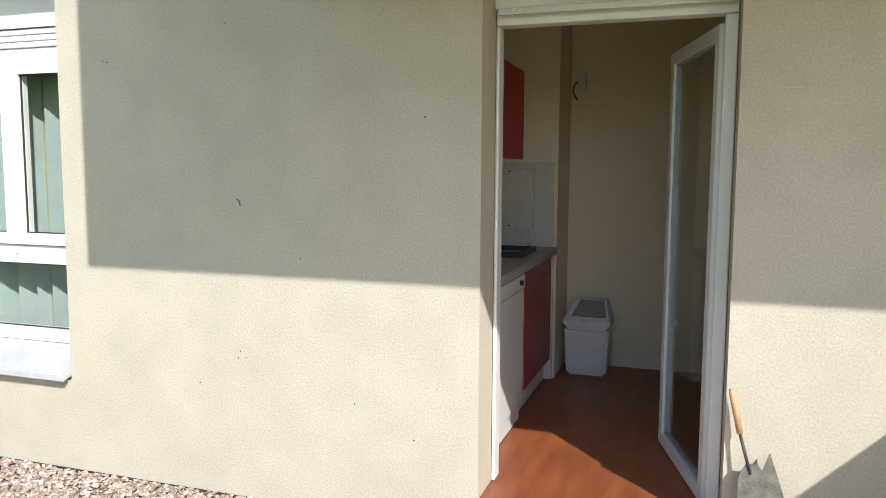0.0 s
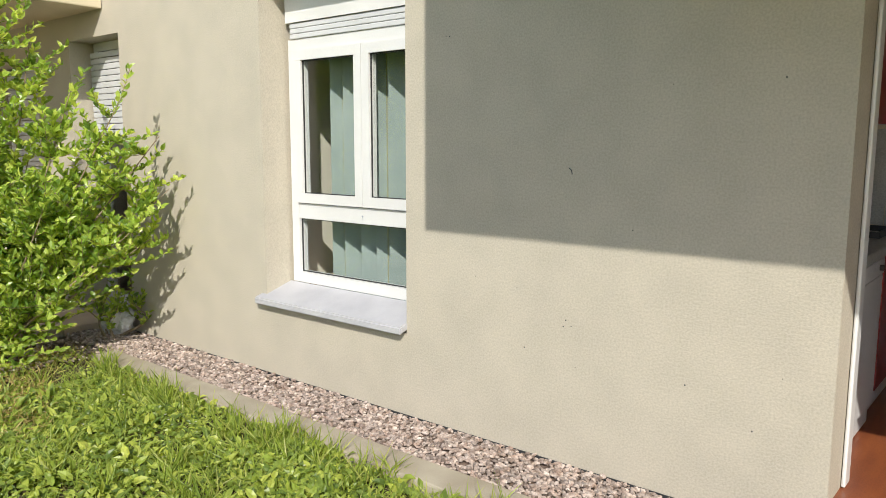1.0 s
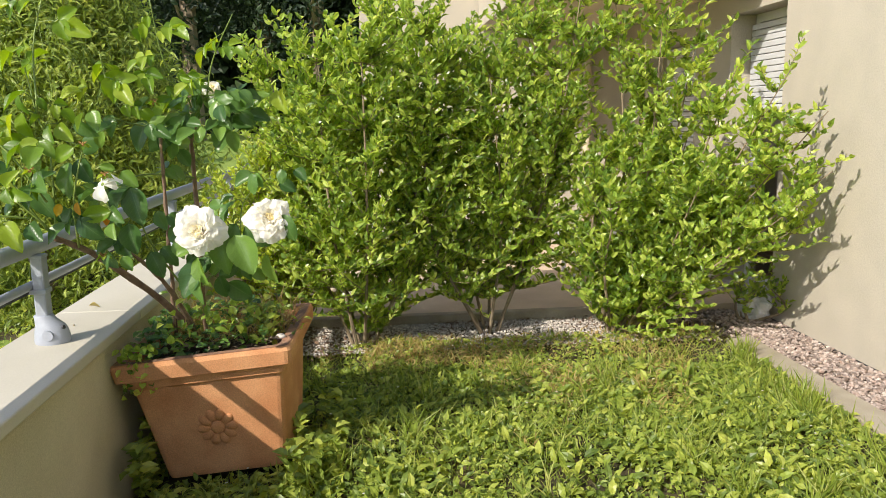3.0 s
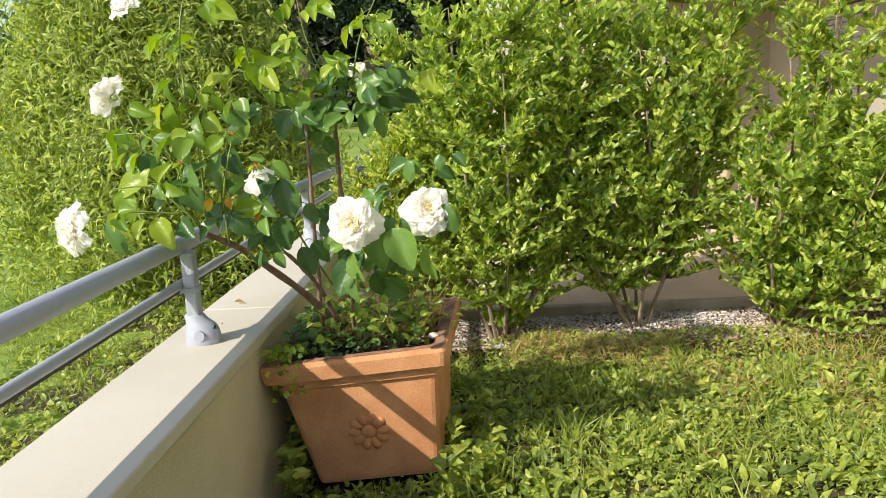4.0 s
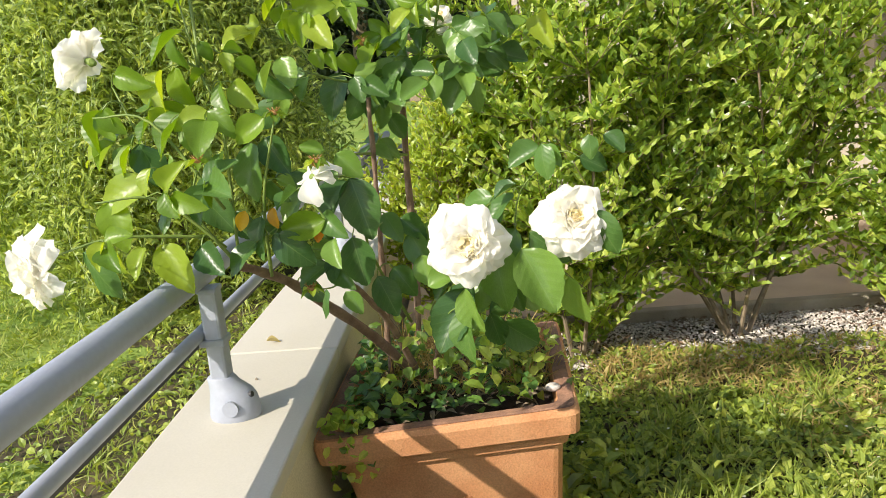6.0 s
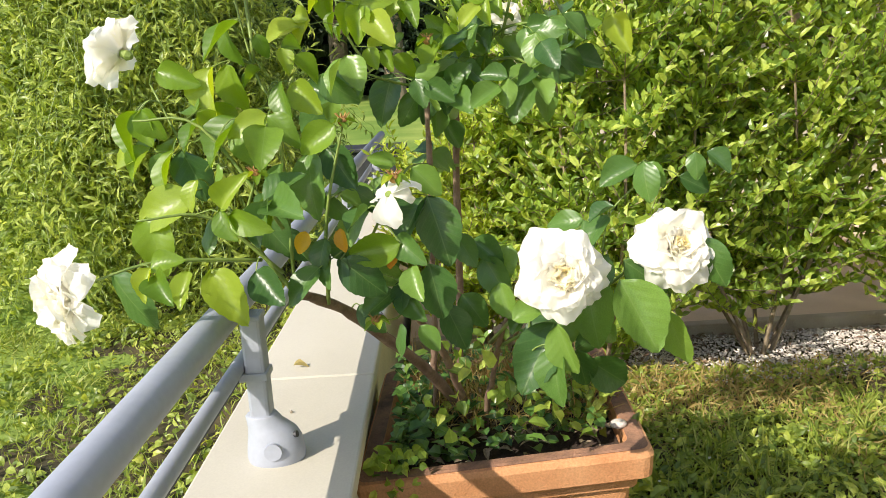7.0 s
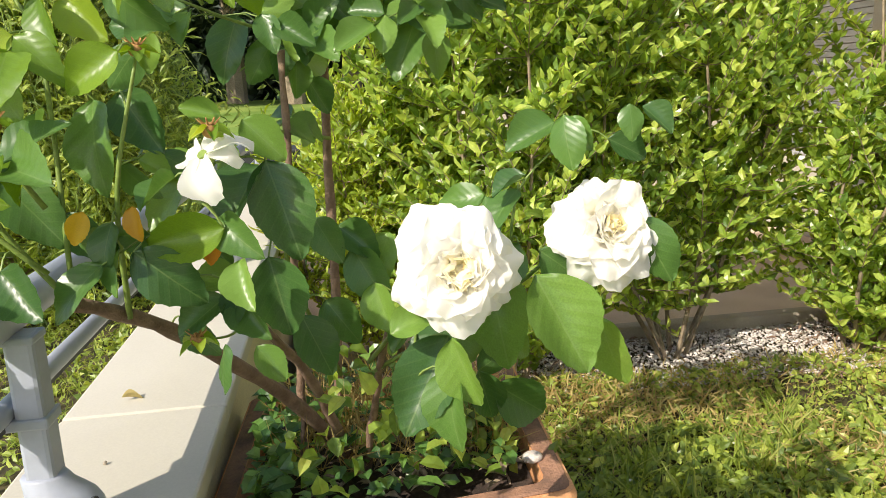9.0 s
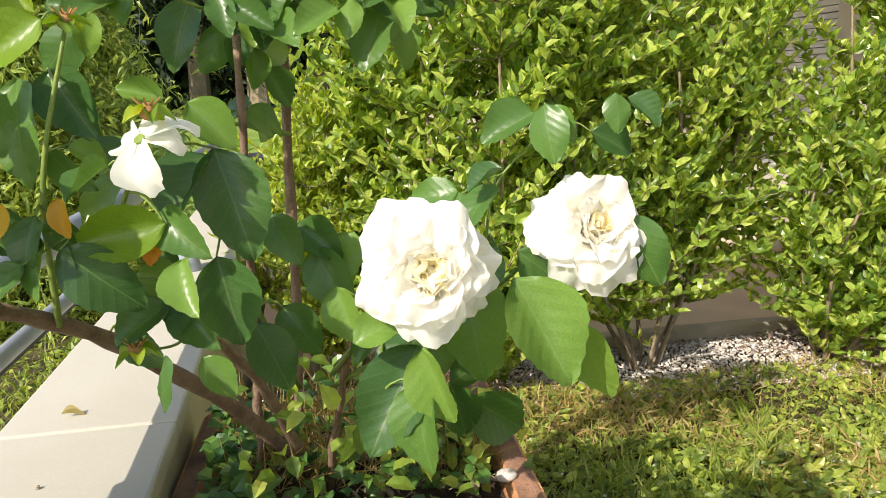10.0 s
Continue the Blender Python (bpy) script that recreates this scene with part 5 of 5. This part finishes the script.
in_pot = lambda x, y: (np.abs(x + 6.27) < 0.3) & (np.abs(y + 1.22) < 0.3)
lawn_cover("lawn_weeds", 76000, (-7.75, -2.7), (-1.62, 1.86), lawn_z, (0.018, 0.046), 0.60, L_WEED, 41, "low clover and small-leaved weeds covering the lawn", 0.25, in_pot, 0.12)
lawn_cover("lawn_broad_weeds", 9000, (-7.0, -2.7), (-1.55, 1.86), lawn_z, (0.035, 0.07), 0.5, L_WEED, 48, "broad-leaved plantain and sorrel in the lawn", 0.4, in_pot, 0.25)
lawn_cover("lawn_grass", 26000, (-7.75, -2.7), (-1.62, 1.87), lawn_z, (0.05, 0.13), 0.06, L_GRASS, 42, "thin green grass blades among the weeds", 0.9, in_pot)


def rosettes(name, n, xr, yr, size, width, seed, label, lift):
    """Weeds whose leaves spread from one crown, in drifts."""
    rng = np.random.default_rng(seed)
    C, Wy, U, L = [], [], [], []
    while n:
        x, y = rng.uniform(*xr), rng.uniform(*yr)
        if noise.noise((x * 1.1, y * 1.1, seed)) + 0.5 * noise.noise((x * 4, y * 4, seed)) < rng.uniform(-0.6, 0.35) or in_pot(np.array(x), np.array(y)):
            continue
        n -= 1
        big = rng.uniform(*size)
        turn = rng.uniform(0, 6.28)
        for q in range(rng.integers(5, 10)):
            a = turn + q * 2.4
            rise = rng.uniform(*lift)
            C.append((x + 0.01 * math.cos(a), y + 0.01 * math.sin(a), lawn_z(x, y) + 0.03 * rng.random()))
            Wy.append((math.cos(a), math.sin(a), rise))
            U.append((-math.cos(a) * rise + rng.normal(0, 0.25), -math.sin(a) * rise + rng.normal(0, 0.25), 1.0))
            L.append(big * rng.uniform(0.6, 1.15))
    s = thing(name, label, "weeds", kind="stuff")
    L = np.array(L)
    leaf_cloud("leaves", np.array(C), np.array(Wy), np.array(U), L, L * width, L_WEED, s, 0.16, 0.25)


rosettes("lawn_dandelions", 420, (-6.6, -2.7), (-1.5, 1.84), (0.065, 0.115), 0.32, 43, "long-leaved dandelions standing in the lawn", (0.5, 1.5))
rosettes("lawn_plantains", 2300, (-7.2, -2.7), (-1.55, 1.85), (0.03, 0.065), 0.60, 49, "round-leaved sorrel and plantain rosettes in the lawn", (0.25, 1.1))
lawn_cover("dry_patch", 21000, (-7.8, -5.2), (-0.9, 1.86), lawn_z, (0.03, 0.08), 0.10, L_DRY, 44, "dry yellow grass at the lawn's edge by the shrubs", 0.4, lambda x, y: x > -6.7 + 0.6 * np.sin(y * 3) + 0.5 * np.sin(y * 7.3 + x * 2))
lawn_cover("field_grass", 40000, (-13.0, -4.0), (-6.5, -2.05), strip_z, (0.05, 0.13), 0.10, L_GRASS, 45, "rough grass on the field below the parapet", 0.6, None, 0.22)
lawn_cover("field_weeds", 9000, (-11.0, -4.5), (-4.5, -2.05), strip_z, (0.03, 0.075), 0.55, L_WEED, 46, "broad-leaved weeds on the field below the parapet", 0.3)

rng = np.random.default_rng(47)
TC, TW, TU, TL = [], [], [], []
for k in range(150):
    tx, ty = rng.uniform(-7.3, -2.8), rng.uniform(-0.9, 1.85) if k % 3 else rng.uniform(1.6, 1.87)
    for q in range(rng.integers(10, 26)):
        a = rng.uniform(0, 6.28)
        TC.append((tx + rng.normal(0, 0.025), ty + rng.normal(0, 0.025), lawn_z(tx, ty)))
        TW.append((math.cos(a) * 0.45, math.sin(a) * 0.45, 1.0))
        TU.append((rng.normal(), rng.normal(), 0.3))
        TL.append(rng.uniform(0.09, 0.21))
tf = thing("grass_tufts", "longer tufts of grass standing out of the lawn", "grass", kind="stuff")
leaf_cloud("tuft_blades", np.array(TC), np.array(TW), np.array(TU), np.array(TL), np.array(TL) * 0.055, L_GRASS, tf, 0.2, 0.35, True)
n = 90
daisies = thing("daisies", "few tiny white daisies in the lawn", "flowers", kind="stuff")
c = np.stack([rng.uniform(-7.2, -3.2, n), rng.uniform(-1.3, 1.8, n), np.full(n, 0.05)], 1)
leaf_cloud("daisy_heads", c, rnd_dirs(rng, n) * [1, 1, 0.2], np.tile([0, 0, 1.0], (n, 1)), np.full(n, 0.014), np.full(n, 0.014), L_PETAL, daisies, 0.0, 0.0)

# ---- willow and far trees ----


def willow(at, height, spread, strands, seed):
    rng = np.random.default_rng(seed)
    s = thing("willow_tree", "weeping willow with long hanging leafy strands", "tree")
    at = Vector(at)
    bm = bmesh.new()
    tube(bm, bezier([at, at + Vector((0.1, 0.05, height * 0.4)), at + Vector((0, 0.1, height * 0.8))], 10), [0.20 * (1 - 0.07 * i) for i in range(11)], 10)
    part("trunk", bm, M_BARK, s)
    bm = bmesh.new()
    B, Wd, U = [], [], []
    for k in range(strands):
        a = rng.uniform(0, 6.283)
        r = spread * (0.35 + 0.65 * rng.random() ** 0.6)
        z = height * (1.0 - 0.55 * (r / spread) ** 2) * rng.uniform(0.55, 1.0)
        top = at + Vector((math.cos(a) * r * 0.8, math.sin(a) * r * 0.8, z))
        ln = min(z - 0.05, rng.uniform(0.5, 2.0))
        sway = Vector((rng.normal(0, 0.38), rng.normal(0, 0.38), 0))
        end = top + Vector((math.cos(a) * 0.3, math.sin(a) * 0.3, -ln)) + sway * (0.3 + ln * 0.5)
        kink = Vector((rng.normal(0, 0.09), rng.normal(0, 0.09), 0))
        pts = bezier([top, top.lerp(end, 0.35) + Vector((math.cos(a) * 0.18, math.sin(a) * 0.18, 0.1)) + kink, top.lerp(end, 0.7) - kink, end], 5)
        tube(bm, pts, 0.0022, 3)
        m = int(ln * 34)
        for q in range(m):
            g = q / m * 4.999
            p = pts[int(g)].lerp(pts[int(g) + 1], g - int(g))
            d = rng.normal(size=3)
            B.append(p + 0.035 * Vector(d))
            Wd.append(Vector((d[0], d[1], -0.25 + 0.8 * d[2])))
            U.append(Vector((math.cos(a), math.sin(a), 0.8)) + 0.5 * Vector(rng.normal(size=3)))
    part("hanging_wood", bm, M_GREENSTEM, s)
    n = len(B)
    leaf_cloud("foliage", np.array(B), np.array(Wd), np.array(U), rng.uniform(0.07, 0.14, n), rng.uniform(0.018, 0.034, n), L_WILLOW, s, 0.2, 0.45)
    return s


willow((-11.6, -4.28, -0.32), 5.2, 1.55, 2500, 51)


def far_tree(at, height, radius, n, seed, material, label, conical=False, leaf=0.35):
    rng = np.random.default_rng(seed)
    s = thing("tree", label, "tree", "trees beyond the field")
    at = Vector(at)
    bm = bmesh.new()
    tube(bm, [at, at + Vector((0, 0, height * 0.5)), at + Vector((0, 0, height * 0.9))], [radius * 0.09, radius * 0.06, radius * 0.02], 8)
    for k in range(7):
        a = k * 0.9
        z = height * (0.3 + 0.08 * k)
        tube(bm, [at + Vector((0, 0, z)), at + Vector((math.cos(a) * radius * 0.6, math.sin(a) * radius * 0.6, z + height * 0.12))], [radius * 0.03, radius * 0.008], 5)
    part("trunk", bm, M_BARK, s)
    cl = rng.normal(size=(26, 3))
    cl /= np.linalg.norm(cl, axis=1)[:, None]
    cen = cl * rng.uniform(0.45, 0.8, (26, 1)) * np.array([radius, radius, height * 0.42])
    k = rng.integers(26, size=n)
    d = rnd_dirs(rng, n) * rng.uniform(0.5, 1.0, (n, 1)) * radius * 0.42
    p = cen[k] + d
    p[:, 2] += height * 0.52
    if conical:
        f = np.clip(1.15 - p[:, 2] / height, 0.08, 1.0)
        p[:, 0] *= f
        p[:, 1] *= f
    p[:, 2] = np.maximum(p[:, 2], 0.1)
    leaf_cloud("crown", p + np.array(at), rnd_dirs(rng, n), rnd_dirs(rng, n), np.full(n, leaf) * rng.uniform(0.6, 1.3, n), np.full(n, leaf * 0.55), material, s, blade=True)
    return s


for i, (x, y, h, r, mm, con) in enumerate([(-42, -3, 17, 6, L_DARK, False), (-44, 4, 18, 6, L_DARK, False), (-41, -9, 16, 5.5, L_DARK, False), (-46, 11, 16, 6, L_DARK, False), (-47, 0, 19, 6, L_DARK, True), (-45, -6, 18, 6, L_DARK, True),
                                            (-36, -17, 6.6, 4.2, L_HEDGE, False), (-38, -25, 6.2, 4.6, L_HEDGE, False), (-34, -33, 6.5, 4.5, L_HEDGE, False), (-44, -21, 6.2, 5, L_HEDGE, False), (-48, 17, 15, 6, L_HEDGE, False)]):
    far_tree((x, y, field_z(x, y)), h, r, 9000, 60 + i, mm, "dark evergreen tree at the far edge of the field" if mm is L_DARK else "broad green tree at the far edge of the field", con)
rng = np.random.default_rng(71)
n = 16000
hx = rng.uniform(-30, -26, n)
hy = rng.uniform(-36, -7, n)
hz = rng.random(n) ** 0.7 * (1.9 + 0.3 * np.sin(hy * 1.3))
hd = thing("far_hedge", "dark clipped hedge along the far side of the field", "hedge", kind="stuff")
leaf_cloud("leaves", np.stack([hx * 0.3 - 19.5, hy, hz + 0.25], 1), rnd_dirs(rng, n), rnd_dirs(rng, n), rng.uniform(0.12, 0.25, n), rng.uniform(0.08, 0.14, n), L_HEDGE, hd)
n = 15000
tz = rng.random(n) ** 0.8 * 9.0
th = thing("far_thicket", "dark thicket of evergreens behind the field", "thicket", kind="stuff")
leaf_cloud("thicket_leaves", np.stack([rng.uniform(-52, -49, n), rng.uniform(-15, 40, n), tz + 1.0], 1), rnd_dirs(rng, n), rnd_dirs(rng, n), rng.uniform(0.7, 1.5, n), rng.uniform(0.6, 1.0, n), L_DARK, th)
ub = thing("utility_box", "dark grey metal box on the field past the railing", "box")
part("body", boxes((-17.5, -16.7, -2.9, -1.9, -0.4, 0.45), bevel=0.03), M_DARK, ub)
part("lid", boxes((-17.55, -16.65, -2.95, -1.85, 0.452, 0.52), bevel=0.02), M_DARK, ub)

# ---- things on the terrace ----
bench = thing("garden_bench", "low white slatted garden bench on the terrace", "bench")
for k in range(7):
    part("slat", boxes((-9.86 + 0.075 * k, -9.80 + 0.075 * k, 1.25, 2.25, 0.44, 0.462), bevel=0.004), M_PVC, bench)
for y in (1.34, 2.16):
    for x in (-9.82, -9.38):
        part("leg", boxes((x - 0.018, x + 0.018, y - 0.018, y + 0.018, 0.05, 0.438)), M_PVC, bench)
    part("brace", boxes((-9.80, -9.40, y - 0.014, y + 0.014, 0.22, 0.25)), M_PVC, bench)
bag = thing("crumpled_sheet", "crumpled white plastic sheet at the foot of the wall", "plastic sheet")
bm = bmesh.new()
bmesh.ops.create_icosphere(bm, subdivisions=4, radius=1.0)
for v in bm.verts:
    k = 1.0 + 0.45 * noise.noise(v.co * 2.2) + 0.22 * abs(noise.noise(v.co * 6.0))
    v.co = Vector((-8.02 + 0.13 * k * v.co.x, 2.36 + 0.10 * k * v.co.y, max(0.0, 0.10 + 0.13 * k * v.co.z)))
part("sheet", bm, M_SHADE, bag)

# ---- small things ----
tool = thing("garden_spade", "small grey garden spade with a wooden grip leaning on the wall", "spade")
part("grip", tube(bmesh.new(), [(-1.90, 2.46, 0.74), (-1.885, 2.455, 0.68), (-1.865, 2.45, 0.58)], [0.010, 0.013, 0.011], 10), M_WOOD, tool, "pale wooden grip", smooth=True)
part("shaft", tube(bmesh.new(), [(-1.866, 2.45, 0.585), (-1.825, 2.425, 0.44)], 0.006, 8), M_DARK, tool, smooth=True)
bm = bmesh.new()
outline = [(-1.865, 0.43), (-1.84, 0.475), (-1.80, 0.475), (-1.785, 0.455), (-1.76, 0.52), (-1.725, 0.42), (-1.69, 0.30), (-1.72, 0.12), (-1.79, 0.01), (-1.85, 0.12), (-1.872, 0.30)]
v = [bm.verts.new((x, 2.30 + 0.28 * z, z)) for x, z in outline]
bm.faces.new(v)
r = bmesh.ops.extrude_face_region(bm, geom=list(bm.faces))
for q in r["geom"]:
    if isinstance(q, bmesh.types.BMVert):
        q.co.y += 0.006
part("blade", bm, M_TOOL, tool, "scratched grey metal blade")
mark = thing("wall_scratch", "thin dark scratch on the render", "scratch")
part("line", tube(bmesh.new(), [(-4.022, WALL_Y - 0.001, 1.405), (-4.008, WALL_Y - 0.001, 1.395), (-4.003, WALL_Y - 0.001, 1.375)], 0.0025, 6), M_DARK, mark)
rng = np.random.default_rng(81)
for k in range(16):
    x, z = rng.uniform(-4.8, -3.0), rng.uniform(0.3, 2.2)
    speck = thing("wall_speck", "tiny dark speck on the cream render", "speck", "specks on the wall")
    part("dot", tube(bmesh.new(), [(x, WALL_Y + 0.001, z), (x, WALL_Y - 0.0015, z)], rng.uniform(0.002, 0.004), 6), M_DARK, speck)
dry = thing("fallen_petal", "dry curled petal lying on the coping", "petal")
dl = new("blade", leaf_mesh("blade", 0.3, 0.9, L_DRY))
dl.parent = dry
dl.matrix_local = Matrix.Translation((-6.36, -1.90, CAP_Z + 0.012)) @ along((-0.3, 1, 0), (0, 0, 1)) @ Matrix.Diagonal((0.05, 0.03, 0.05, 1))
st = thing("small_stone", "small dark grit stone on the coping", "stone")
bm = bmesh.new()
bmesh.ops.create_icosphere(bm, subdivisions=1, radius=0.005, matrix=Matrix.Translation((-6.03, -1.85, CAP_Z + 0.004)))
part("stone", bm, M_KERB, st)
wp = thing("white_pebble", "white pebble in the corner of the planter", "stone")
bm = bmesh.new()
bmesh.ops.create_icosphere(bm, subdivisions=2, radius=1.0, matrix=Matrix.Translation((-6.02, -0.955, 0.595)) @ Matrix.Diagonal((0.02, 0.024, 0.013, 1)))
part("stone", bm, M_CHIP, wp, smooth=True)
